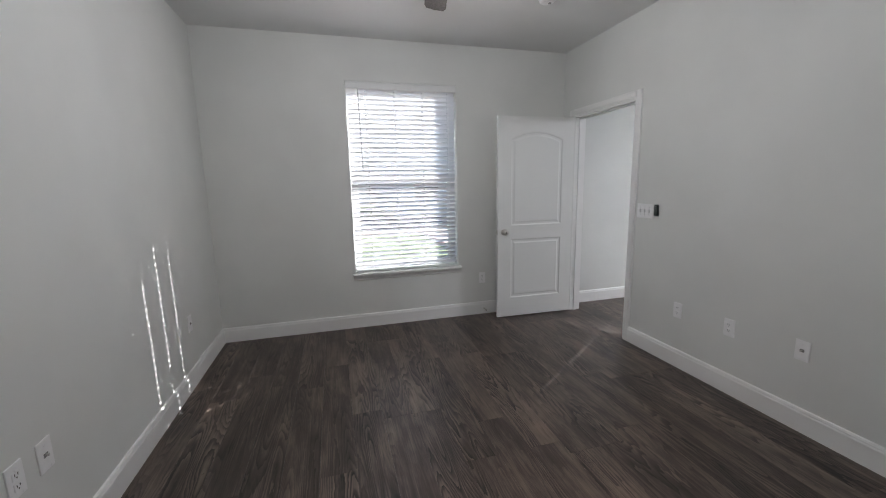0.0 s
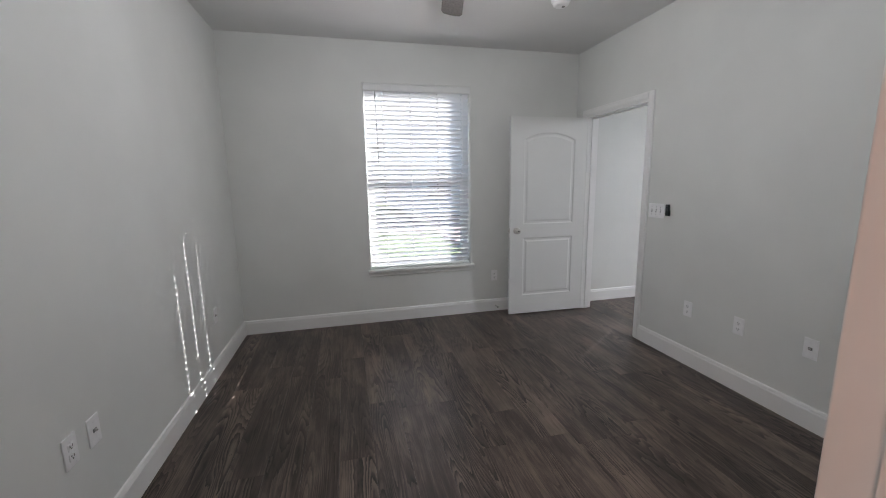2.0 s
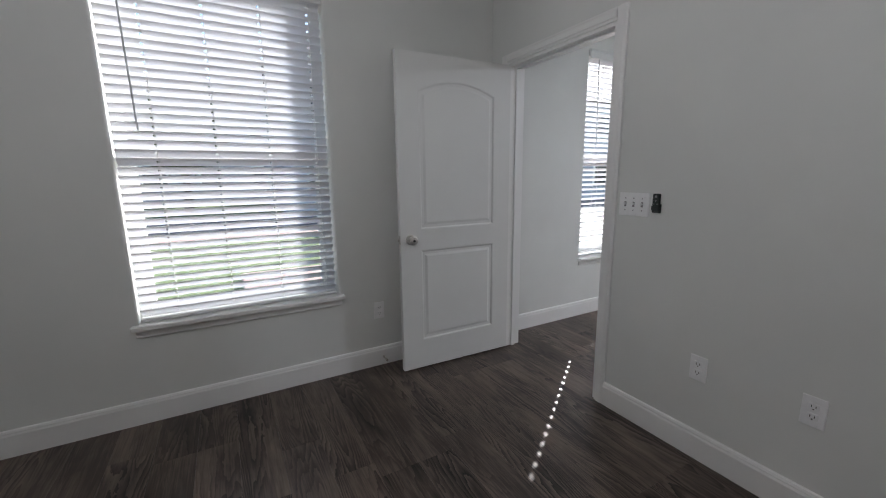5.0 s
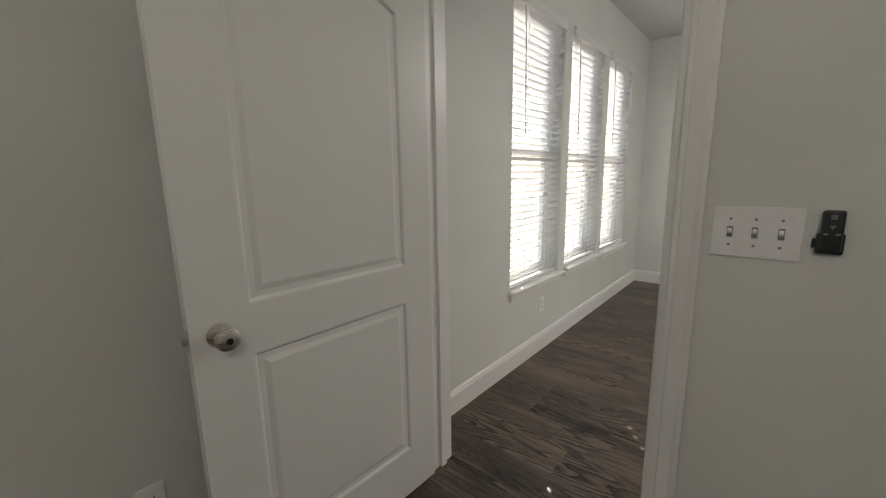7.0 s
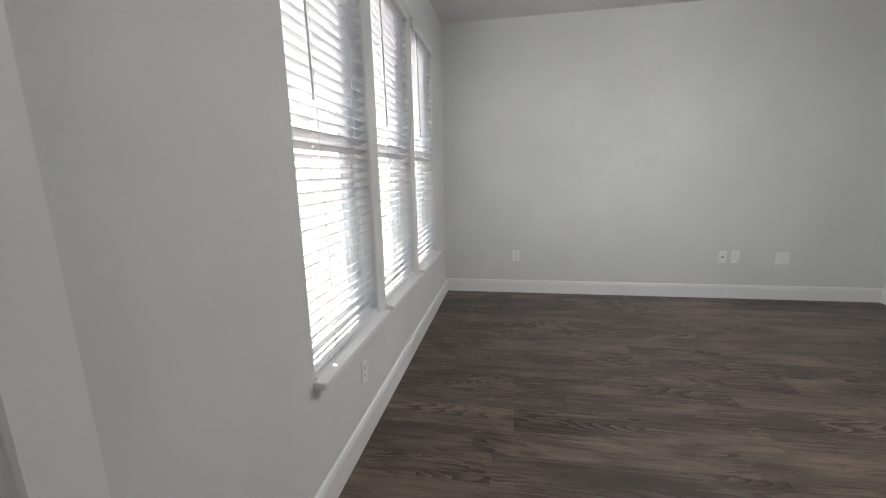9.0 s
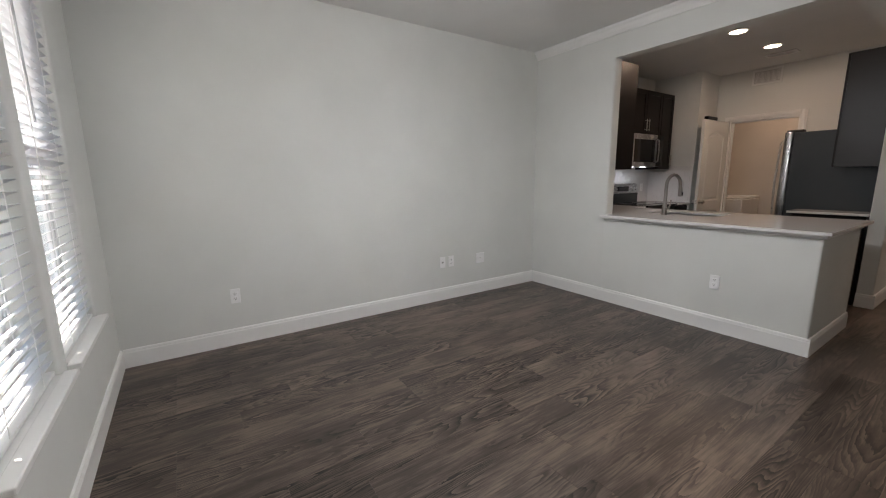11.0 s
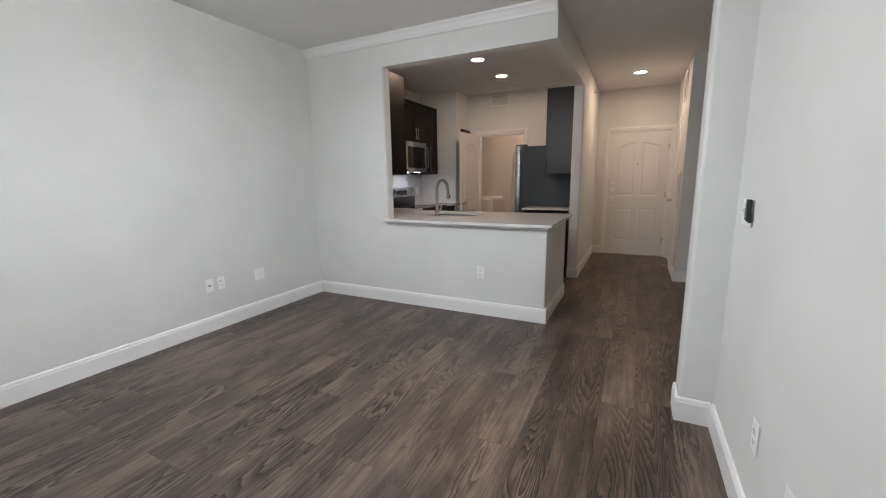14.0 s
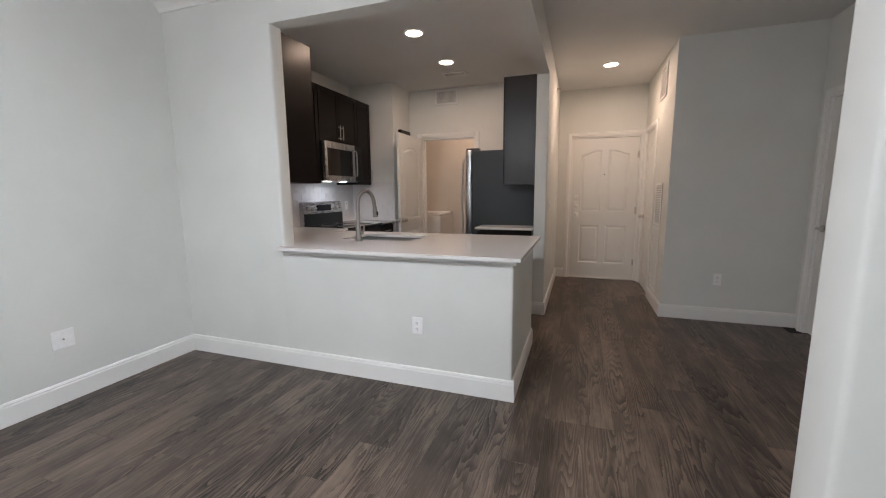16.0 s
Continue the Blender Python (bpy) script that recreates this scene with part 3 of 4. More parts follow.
for z in (0.945, 1.065):
    bm = bmesh.new()
    lathe(bm, [(0.026, 0), (0.026, 0.006), (0.012, 0.01), (0.012, 0.022), (0.025, 0.032), (0.027, 0.045), (0.018, 0.055), (0.003, 0.056)], 24, Matrix.Translation((0.81, 0.034, z)) @ Matrix.Rotation(radians(-90), 4, "X"))
    part("lock_knob", bm, M_CHROME, pl, "", True)
bm = bmesh.new()
lathe(bm, [(0.033, 0), (0.033, 0.008), (0.028, 0.014), (0.012, 0.015), (0.010, 0.028), (0.002, 0.028)], 24, Matrix.Translation((0.81, 0.0235, 1.19)) @ Matrix.Rotation(radians(-90), 4, "X"))
part("deadbolt", bm, M_CHROME, door4, "", True)
bm = bmesh.new()
cyl(bm, (0.44, 0.025, 1.51), 0.009, 0.006, "y", 16)
part("peephole", bm, M_SLOT, door4)
for z in (0.25, 1.0, 1.78):
    hinge(door4, -0.004, 0.026, z)
bm = bmesh.new()
box(bm, 0.118, 1.032, -8.06, -7.955, 0.001, 0.013, 0.004)
structure("threshold", bm, M_NICKEL, "low metal door threshold", "threshold")

# ---- closet door in the entry hall ----
casing("door_frame_5", Matrix.Translation((0.07, -7.86, 0)) @ Matrix.Rotation(radians(90), 4, "Z"), 0.74, 0.12)
door5 = tagged(thing("door_5", Matrix.Translation((0.045, -7.84, 0.012)) @ Matrix.Rotation(radians(90), 4, "Z"), "white closet door, closed", "door"), kind="structure")
door_leaf(door5, 0.70, 2.03, [(0.12, 0.58, 0.93, 1.88, "arch"), (0.12, 0.58, 0.19, 0.795, "rect")], M_DOOR)
knob(door5, 0.06, 0.935)
bm = bmesh.new()
tube(bm, [(0, 0, 0), (0, -0.03, 0), (0, -0.07, 0)], [0.009, 0.005, 0.009], 10)
ds = part("door_stop", bm, M_NICKEL, None, "", True)
ds.matrix_basis = Matrix.Translation((0.09, -7.0, 0.05)) @ Matrix.Rotation(radians(90), 4, "Z")
tagged(ds, "small metal door stop on the baseboard", "door stop")
ds2 = copy_thing(ds, Matrix.Translation((-0.93, -0.018, 0.06)))


def grille(name, m, w, h, n, label, vertical=False):
    root = thing(name, m, label, "vent")
    bm = bmesh.new()
    box(bm, -w / 2, w / 2, -0.004, 0.0, -h / 2, h / 2)
    part("backing", bm, M_VENT, root)
    bm = bmesh.new()
    f = 0.022
    for a in ((-w / 2, w / 2, -0.012, -0.004, h / 2 - f, h / 2), (-w / 2, w / 2, -0.012, -0.004, -h / 2, -h / 2 + f),
              (-w / 2, -w / 2 + f, -0.012, -0.004, -h / 2 + f, h / 2 - f), (w / 2 - f, w / 2, -0.012, -0.004, -h / 2 + f, h / 2 - f)):
        box(bm, *a)
    part("frame", bm, M_TRIM, root)
    for i in range(n):
        bm = bmesh.new()
        if vertical:
            x = -w / 2 + f + (w - 2 * f) * (i + 0.5) / n
            vs = box(bm, x - 0.001, x + 0.001, -0.011, -0.0045, -h / 2 + f, h / 2 - f)
        else:
            z = -h / 2 + f + (h - 2 * f) * (i + 0.5) / n
            vs = sweep_x(bm, [(-0.0045, z + 0.003), (-0.011, z - 0.004), (-0.0115, z - 0.002), (-0.005, z + 0.0045)], -w / 2 + f, w / 2 - f)
        part("slat", bm, M_TRIM, root)
    return root


FACE_E = Matrix.Rotation(radians(90), 4, "Z")     # front looks to +x
FACE_S = Matrix.Identity(4)                       # front looks to -y
FACE_N = Matrix.Rotation(radians(180), 4, "Z")    # front looks to +y
FACE_W = Matrix.Rotation(radians(-90), 4, "Z")    # front looks to -x
T = Matrix.Translation
grille("wall_vent", T((0.0705, -6.84, 2.46)) @ FACE_E, 0.34, 0.34, 9, "white louvred return-air grille high on the wall")
grille("wall_vent", T((0.0705, -6.72, 1.14)) @ FACE_E, 0.36, 0.46, 22, "white louvred grille low on the hall wall")
grille("wall_vent", T((2.70, -7.1995, 2.60)) @ FACE_N, 0.33, 0.20, 12, "white louvred grille above the laundry doorway")
grille("ceiling_vent", T((2.39, -6.60, H - 0.0005)) @ Matrix.Rotation(radians(90), 4, "X"), 0.30, 0.15, 6, "white ceiling air register")

root = thing("access_panel", T((0.0705, -6.72, 0.53)) @ FACE_E, "white painted access panel below the hall grille", "panel")
bm = bmesh.new()
box(bm, -0.16, 0.16, -0.008, 0.0, -0.33, 0.33, 0.002)
part("panel", bm, M_DOOR, root)
for r in ((-0.19, 0.19, 0.3305, 0.36), (-0.19, 0.19, -0.36, -0.3305), (-0.19, -0.1605, -0.33, 0.33), (0.1605, 0.19, -0.33, 0.33)):
    bm = bmesh.new()
    box(bm, r[0], r[1], -0.014, 0.0, r[2], r[3], 0.003)
    part("frame_rail", bm, M_TRIM, root)

# ---- windows and blinds ----


def window(name, x0, x1):
    root = tagged(thing(name, T((x0, 0, 0)), "white vinyl single-hung window with drywall returns", "window"), kind="structure")
    w = x1 - x0
    z0, z1, zm = WZ0 + 0.025, WZ1, 1.445
    # stool and apron
    bm = bmesh.new()
    box(bm, -0.032, w + 0.032, -0.05, -0.0005, WZ0, WZ0 + 0.025, 0.005, 2)
    box(bm, 0.0005, w - 0.0005, -0.002, 0.10, WZ0 + 0.0005, WZ0 + 0.0245)
    part("window_sill", bm, M_TRIM, root, "white painted stool with rounded nose")
    bm = bmesh.new()
    box(bm, -0.018, w + 0.018, -0.016, -0.0005, WZ0 - 0.045, WZ0 - 0.0005, 0.003)
    part("apron", bm, M_TRIM, root)
    f = 0.045
    for r in ((0.0005, f, 0.10, 0.155, z0, z1 - 0.0005), (w - f, w - 0.0005, 0.10, 0.155, z0, z1 - 0.0005), (f, w - f, 0.10, 0.155, z1 - f, z1 - 0.0005), (f, w - f, 0.10, 0.155, z0, z0 + f)):
        bm = bmesh.new()
        box(bm, *r, 0.003)
        part("window_frame", bm, M_VINYL, root)
    bm = bmesh.new()
    box(bm, f, w - f, 0.103, 0.15, zm - 0.026, zm + 0.026, 0.003)
    part("meeting_rail", bm, M_VINYL, root)
    for a in ((f, f + 0.03, 0.106, 0.135, z0 + f, zm - 0.026), (w - f - 0.03, w - f, 0.106, 0.135, z0 + f, zm - 0.026), (f + 0.03, w - f - 0.03, 0.106, 0.135, z0 + f, z0 + f + 0.035)):
        bm = bmesh.new()
        box(bm, *a, 0.003)
        part("sash", bm, M_VINYL, root)
    for lo, hi, y in ((z0 + f + 0.035, zm - 0.026, 0.12), (zm + 0.026, z1 - f, 0.14)):
        inx = f + 0.03 if y < 0.13 else f
        g = part("pane", boxes((inx, w - inx, y, y + 0.004, lo, hi)), M_GLASS, root, "clear window glass")
        g.visible_shadow = False


def slat_mesh(w, holes):
    bm = bmesh.new()
    xs = sorted([0, w] + [h - 0.0068 for h in holes] + [h + 0.0068 for h in holes])
    ys = [-0.025, -0.0062, 0.0062, 0.025]
    crown_z = {-0.025: 0.0, -0.0062: 0.0017, 0.0062: 0.0017, 0.025: 0.0}
    grid = {}
    for i, x in enumerate(xs):
        for j, y in enumerate(ys):
            grid[i, j] = [bm.verts.new((x, y, crown_z[y] + k)) for k in (-0.0013, 0.0013)]
    gone = {(i, 1) for i in range(len(xs) - 1) if any(abs((xs[i] + xs[i + 1]) / 2 - h) < 0.001 for h in holes)}
    cells = [(i, j) for i in range(len(xs) - 1) for j in range(3) if (i, j) not in gone]
    for i, j in cells:
        q = [grid[i, j], grid[i + 1, j], grid[i + 1, j + 1], grid[i, j + 1]]
        bm.faces.new([v[1] for v in q])
        bm.faces.new([v[0] for v in q][::-1])
        for (di, dj), (a, b) in (((0, -1), (0, 1)), ((1, 0), (1, 2)), ((0, 1), (2, 3)), ((-1, 0), (3, 0))):
            if (i + di, j + dj) not in cells:
                bm.faces.new((q[a][0], q[b][0], q[b][1], q[a][1]))
    return mesh_of("slat", bm, M_SLAT)


SLAT_MESHES = {}


def blind(x0, x1, tilt, label):
    """A horizontal blind inside the window's opening; tilt: degrees by which the outer edges hang."""
    w = x1 - x0 - 0.016
    root = thing("window_blind", T((x0 + 0.008, 0.036, WZ0 + 0.026)), label, "blind", "white blinds")
    hgt = WZ1 - WZ0 - 0.026
    n = 4 if w > 0.9 else 3
    cords = [0.17, 0.44, 0.71, 0.965] if n == 4 else [0.18, 0.53]
    bm = bmesh.new()
    sweep_x(bm, [(-0.052, hgt - 0.068), (-0.046, hgt - 0.070), (-0.043, hgt - 0.066), (-0.043, hgt - 0.002), (-0.050, hgt - 0.002), (-0.054, hgt - 0.010), (-0.050, hgt - 0.016), (-0.050, hgt - 0.058), (-0.054, hgt - 0.062)], -0.006, w + 0.006)
    part("valance", bm, M_VINYL, root, "white moulded valance")
    bm = bmesh.new()
    box(bm, 0.004, w - 0.004, -0.026, 0.026, hgt - 0.045, hgt - 0.003, 0.002)
    part("headrail", bm, M_VINYL, root)
    bm = bmesh.new()
    box(bm, 0, w, -0.024, 0.024, 0.006, 0.022, 0.004, 2)
    part("bottom_rail", bm, M_VINYL, root)
    key = round(w, 3)
    if key not in SLAT_MESHES:
        SLAT_MESHES[key] = slat_mesh(w, cords)
    pitch = 0.0437
    z = 0.052
    rnd = random.Random(int(x0 * 100))
    while z < hgt - 0.06:
        s = new("slat", SLAT_MESHES[key])
        s.parent = root
        s.matrix_basis = T((0, 0, z)) @ Matrix.Rotation(radians(-tilt + rnd.uniform(-1.6, 1.6)), 4, "X") @ Matrix.Rotation(radians(rnd.uniform(-0.06, 0.06)), 4, "Y")
        z += pitch
    for cx in cords:
        bm = bmesh.new()
        for y in (-0.0265, 0.0265):
            cyl(bm, (cx + 0.004, y * math.cos(radians(tilt)) * 1.05, hgt / 2 - 0.01), 0.0015, hgt - 0.07, "z", 6)
        part("ladder_cord", bm, M_CORD, root)
    bm = bmesh.new()
    tube(bm, [(0.10, -0.046, hgt - 0.072), (0.103, -0.05, hgt - 0.3), (0.112, -0.052, hgt - 0.80)], 0.0042, 8)
    part("tilt_wand", bm, M_WAND, root, "thin grey tilt wand", True)
    return root


window("window_1", *BWIN)
blind(*BWIN, TILT_B, "white faux-wood blind, lowered, slats tilted nearly shut")
for i, (a, b) in enumerate(LWIN):
    window("window_%d" % (i + 2), a, b)
    blind(a, b, TILT_L, "white faux-wood blind, lowered, slats half open")

# ---- plates and switches ----


def plate(name, m, kind, label):
    """A wall plate that looks to -y; kind says what it carries."""
    w, h = {"outlet": (0.072, 0.117), "coax": (0.072, 0.117), "triple": (0.164, 0.117), "switch": (0.072, 0.117), "wide": (0.117, 0.117)}[kind]
    root = thing(name, m, label, "wall plate")
    bm = bmesh.new()
    box(bm, -w / 2, w / 2, -0.006, 0.0, -h / 2, h / 2, 0.0025, 2)
    p = part("plate", bm, M_PLATE, root)
    if kind == "outlet":
        for z in (-0.0195, 0.0195):
            bm = bmesh.new()
            box(bm, -0.017, 0.017, -0.0085, -0.0055, z - 0.0145, z + 0.0145, 0.002)
            s = part("socket", bm, M_PLATE, root)
            bm = bmesh.new()
            for x in (-0.0065, 0.0065):
                box(bm, x - 0.0012, x + 0.0012, -0.0092, -0.0082, z - 0.002, z + 0.007)
            cyl(bm, (0, -0.0087, z - 0.008), 0.0026, 0.001, "y", 10)
            part("slots", bm, M_SLOT, s)
    elif kind in ("coax", "wide"):
        for z in (0.0,):
            bm = bmesh.new()
            box(bm, -0.011, 0.011, -0.008, -0.0055, z - 0.008, z + 0.008, 0.001)
            part("jack", bm, M_GREYKEY if kind == "coax" else M_PLATE, root)
            bm = bmesh.new()
            cyl(bm, (0, -0.0105, z), 0.0048, 0.010, "y", 12)
            part("connector", bm, M_NICKEL, root)
    else:
        xs = (-0.046, 0.0, 0.046) if kind == "triple" else (0.0,)
        for i, x in enumerate(xs):
            bm = bmesh.new()
            box(bm, x - 0.0055, x + 0.0055, -0.0068, -0.0058, -0.0125, 0.0125)
            part("slot", bm, M_GREYKEY, root)
            bm = bmesh.new()
            vs = box(bm, x - 0.004, x + 0.004, -0.018, -0.006, -0.005, 0.005, 0.001)
            bmesh.ops.rotate(bm, cent=(x, -0.006, 0), matrix=Matrix.Rotation(radians(-28), 3, "X"), verts=bm.verts)
            part("toggle", bm, M_PLATE, root)
            for z in (-0.030, 0.030):
                bm = bmesh.new()
                cyl(bm, (x, -0.0062, z), 0.003, 0.001, "y", 10)
                part("screw", bm, M_GREYKEY, root)
    return root


def remote(m, label):
    root = thing("fan_remote", m, label, "remote")
    bm = bmesh.new()
    box(bm, -0.026, 0.026, -0.014, 0.0, -0.048, 0.005, 0.005, 2)
    box(bm, -0.033, -0.026, -0.010, -0.002, -0.035, -0.010, 0.002)
    part("cradle", bm, M_BLACK, root, "black plastic wall cradle")
    bm = bmesh.new()
    box(bm, -0.021, 0.021, -0.022, -0.003, -0.040, 0.062, 0.006, 2)
    body = part("body", bm, M_BLACK, root)
    bm = bmesh.new()
    box(bm, -0.006, 0.006, -0.0235, -0.0215, 0.040, 0.052, 0.001)
    part("button", bm, M_GREYKEY, body)
    bm = bmesh.new()
    vs = cyl(bm, (0, -0.0222, 0.022), 0.007, 0.0016, "y", 3)
    part("button", bm, M_GREYKEY, body)
    for x in (-0.011, 0.011):
        bm = bmesh.new()
        box(bm, x - 0.005, x + 0.005, -0.0235, -0.0215, 0.001, 0.006, 0.001)
        part("button", bm, M_GREYKEY, body)


OUT = "white duplex outlet plate"
COAX = "white data jack plate"
plate("light_switch", T((0, -1.222, 1.155)) @ FACE_W, "triple", "white three-gang toggle switch plate")
remote(T((0, -1.345, 1.16)) @ FACE_W @ Matrix.Scale(0.83, 4), "black fan remote in a wall cradle")
plate("wall_outlet", T((0, -1.605, 0.435)) @ FACE_W, "outlet", OUT)
plate("wall_outlet", T((0, -2.005, 0.443)) @ FACE_W, "outlet", OUT)
plate("wall_jack", T((0, -2.42, 0.462)) @ FACE_W, "coax", COAX)
plate("wall_jack", T((-3.49, -0.76, 0.45)) @ FACE_E, "coax", COAX)
plate("wall_jack", T((-3.49, -2.245, 0.48)) @ FACE_E, "coax", COAX)
plate("wall_outlet", T((-3.49, -2.38, 0.485)) @ FACE_E, "outlet", OUT)
plate("wall_outlet", T((-0.945, 0, 0.40)) @ FACE_S, "outlet", OUT)
plate("wall_outlet", T((1.44, 0, 0.35)) @ FACE_S, "outlet", OUT)
plate("wall_outlet", T((XE, -0.75, 0.40)) @ FACE_W, "outlet", OUT)
plate("wall_jack", T((XE, -2.735, 0.415)) @ FACE_W, "coax", COAX)
plate("wall_outlet", T((XE, -2.845, 0.415)) @ FACE_W, "outlet", OUT)
plate("wall_jack", T((XE, -3.25, 0.405)) @ FACE_W, "wide", "wide white wall plate with one data jack")
plate("wall_outlet", T((1.876, YK, 0.422)) @ FACE_N, "outlet", OUT)
plate("wall_outlet", T((-0.41, -6.26, 0.42)) @ FACE_N, "outlet", OUT)
plate("light_switch", T((0.125, -2.735, 1.16)) @ FACE_E, "triple", "white three-gang toggle switch plate")
remote(T((0.1315, -2.658, 1.165)) @ FACE_E @ Matrix.Scale(0.88, 4), "black fan remote in a wall cradle")
plate("wall_outlet", T((0.125, -2.25, 0.40)) @ FACE_E, "outlet", OUT)
plate("wall_jack", T((0.125, -1.90, 0.40)) @ FACE_E, "coax", COAX)
plate("light_switch", T((1.22, -6.37, 1.13)) @ FACE_W, "switch", "white toggle switch plate")

# ---- ceiling fans and lamps ----


def ceiling_fan(place, turn, label, dome_mat=None):
    root = thing("ceiling_fan", T((*place, H)) @ Matrix.Rotation(radians(turn), 4, "Z"), label, "ceiling fan")
    bm = bmesh.new()
    lathe(bm, [(0.065, 0.0), (0.065, -0.03), (0.05, -0.055), (0.02, -0.06), (0.014, -0.062), (0.014, -0.17), (0.03, -0.175)], 32)
    part("canopy", bm, M_NICKEL, root, "", True)
    bm = bmesh.new()
    lathe(bm, [(0.03, -0.17), (0.09, -0.18), (0.105, -0.20), (0.105, -0.27), (0.09, -0.30), (0.07, -0.315)], 32)
    part("motor", bm, M_NICKEL, root, "brushed nickel motor housing", True)
    bm = bmesh.new()
    lathe(bm, [(0.118, -0.315), (0.122, -0.33), (0.115, -0.36), (0.095, -0.385), (0.06, -0.402), (0.0, -0.408)], 32)
    dome = part("light_dome", bm, dome_mat or M_DOME, root, "frosted glass dome", True)
    dome.visible_shadow = False
    for k in range(5):
        bm = bmesh.new()
        outline = [(0.18, -0.052), (0.40, -0.066), (0.60, -0.070), (0.635, -0.055), (0.645, 0.0), (0.635, 0.05), (0.60, 0.062), (0.40, 0.06), (0.18, 0.048)]
        lo = [bm.verts.new((x, y, -0.004)) for x, y in outline]
        hi = [bm.verts.new((x, y, 0.004)) for x, y in outline]
        n = len(outline)
        for i in range(n):
            bm.faces.new((lo[i], lo[(i + 1) % n], hi[(i + 1) % n], hi[i]))
        bm.faces.new(lo[::-1]), bm.faces.new(hi)
        bl = part("blade", bm, M_BLADE, root, "grey-brown fan blade")
        bl.matrix_basis = Matrix.Rotation(radians(72 * k), 4, "Z") @ T((0, 0, -0.255)) @ Matrix.Rotation(radians(11), 4, "X")
        bm = bmesh.new()
        box(bm, 0.09, 0.24, -0.016, 0.016, -0.014, -0.006, 0.002)
        br = part("blade_arm", bm, M_NICKEL, bl)


ceiling_fan(FAN_B, FAN_BT, "ceiling fan with dark blades and a lit dome")
# The living-room dome is unseen; its glow is added to go with the fill.
ceiling_fan(FAN_L, FAN_LT, "ceiling fan with dark grey-brown blades; its lit dome is added unseen")

for cx, cy, watts in CANS:
    root = thing("recessed_light", T((cx, cy, H)), "lit round recessed ceiling light with white trim", "ceiling light", "recessed lights")
    bm = bmesh.new()
    lathe(bm, [(0.092, -0.0005), (0.092, -0.006), (0.086, -0.009), (0.072, -0.009), (0.070, -0.0005)], 36)
    part("trim_ring", bm, M_TRIM, root, "", True)
    bm = bmesh.new()
    cyl(bm, (0, 0, -0.0035), 0.069, 0.005, "z", 36)
    part("lens", bm, M_LENS, root, "glowing warm white lens")

root = thing("smoke_detector", T((*SMOKE, H)), "white round smoke detector on the ceiling", "smoke detector")
bm = bmesh.new()
lathe(bm, [(0.07, 0.0), (0.07, -0.012), (0.062, -0.016), (0.060, -0.022), (0.058, -0.034), (0.045, -0.044), (0.0, -0.046)], 32)
part("body", bm, M_PLATE, root, "", True)
bm = bmesh.new()
cyl(bm, (0.02, 0.0, -0.0465), 0.012, 0.004, "z", 16)
part("test_button", bm, M_GREYKEY, root)

root = thing("sprinkler_head", T((1.22, -7.1, 2.55)) @ FACE_W, "small wall sprinkler head near the ceiling", "sprinkler")
bm = bmesh.new()
cyl(bm, (0, -0.003, 0), 0.03, 0.006, "y", 20)
part("escutcheon", bm, M_TRIM, root)
bm = bmesh.new()
cyl(bm, (0, -0.025, 0), 0.009, 0.04, "y", 12)
cyl(bm, (0, -0.046, 0), 0.017, 0.003, "y", 16)
part("nozzle", bm, M_NICKEL, root)

# ---- peninsula ----
CT = 0.914
root = thing("peninsula", T((0, 0, 0)), "white painted drywall peninsula under the kitchen counter", "peninsula")
bm = bmesh.new()
nosed(bm, 1.25, 2.9405, YK - 0.30, YK, 0, CT - 0.023, [(1.25, YK)], 0.016)
box(bm, 1.25, 1.37, -5.12, YK - 0.30, 0, CT - 0.023)
part("half_wall", bm, M_WALL, root, "", True)
bm = bmesh.new()
for r in ((1.232, 2.92, YK, YK + 0.018, CT - 0.052, CT - 0.024), (1.232, 1.25, -5.12, YK, CT - 0.052, CT - 0.024)):
    box(bm, *r)
part("end_panel", boxes((1.262, 1.37, -5.225, -5.1205, 0.0, CT - 0.023)), M_CAB, root, "dark cabinet end panel")
part("top_trim", bm, M_TRIM, root, "white trim under the counter")


def base_cabinet(m, w, label, doors=2):
    """Local x along the front, front at y = 0 looking to -y, depth behind."""
    root = thing("base_cabinet", m, label, "cabinet", "dark kitchen cabinets")
    part("body", boxes((0.001, w - 0.001, 0.02, 0.58, 0.10, CT - 0.023), (0.001, w - 0.001, 0.08, 0.58, 0.0, 0.10)), M_CAB, root)
    dw = w / doors
    for i in range(doors):
        bm = bmesh.new()
        shaker(bm, i * dw + 0.003, (i + 1) * dw - 0.003, 0.12, CT - 0.20)
        dr = part("door", bm, M_CAB, root)
        bm = bmesh.new()
        hx = (i + 1) * dw - 0.04 if i % 2 == 0 else i * dw + 0.04
        bar(bm, hx, CT - 0.37, hx, CT - 0.24)
        part("handle", bm, M_NICKEL, dr, "brushed bar handle")
        bm = bmesh.new()
        box(bm, i * dw + 0.003, (i + 1) * dw - 0.003, 0.0, 0.019, CT - 0.19, CT - 0.04, 0.002)
        dr = part("drawer", bm, M_CAB, root)
        bm = bmesh.new()
        bar(bm, (i + 0.5) * dw - 0.06, CT - 0.115, (i + 0.5) * dw + 0.06, CT - 0.115)
        part("handle", bm, M_NICKEL, dr, "brushed bar handle")
    return root


def shaker(bm, x0, x1, z0, z1, f=0.055):
    box(bm, x0, x1, 0.008, 0.019, z0, z1)
    for r in ((x0, x0 + f, z0, z1), (x1 - f, x1, z0, z1), (x0 + f, x1 - f, z0, z0 + f), (x0 + f, x1 - f, z1 - f, z1)):
        box(bm, r[0], r[1], 0.0, 0.0079, r[2], r[3], 0.0015)


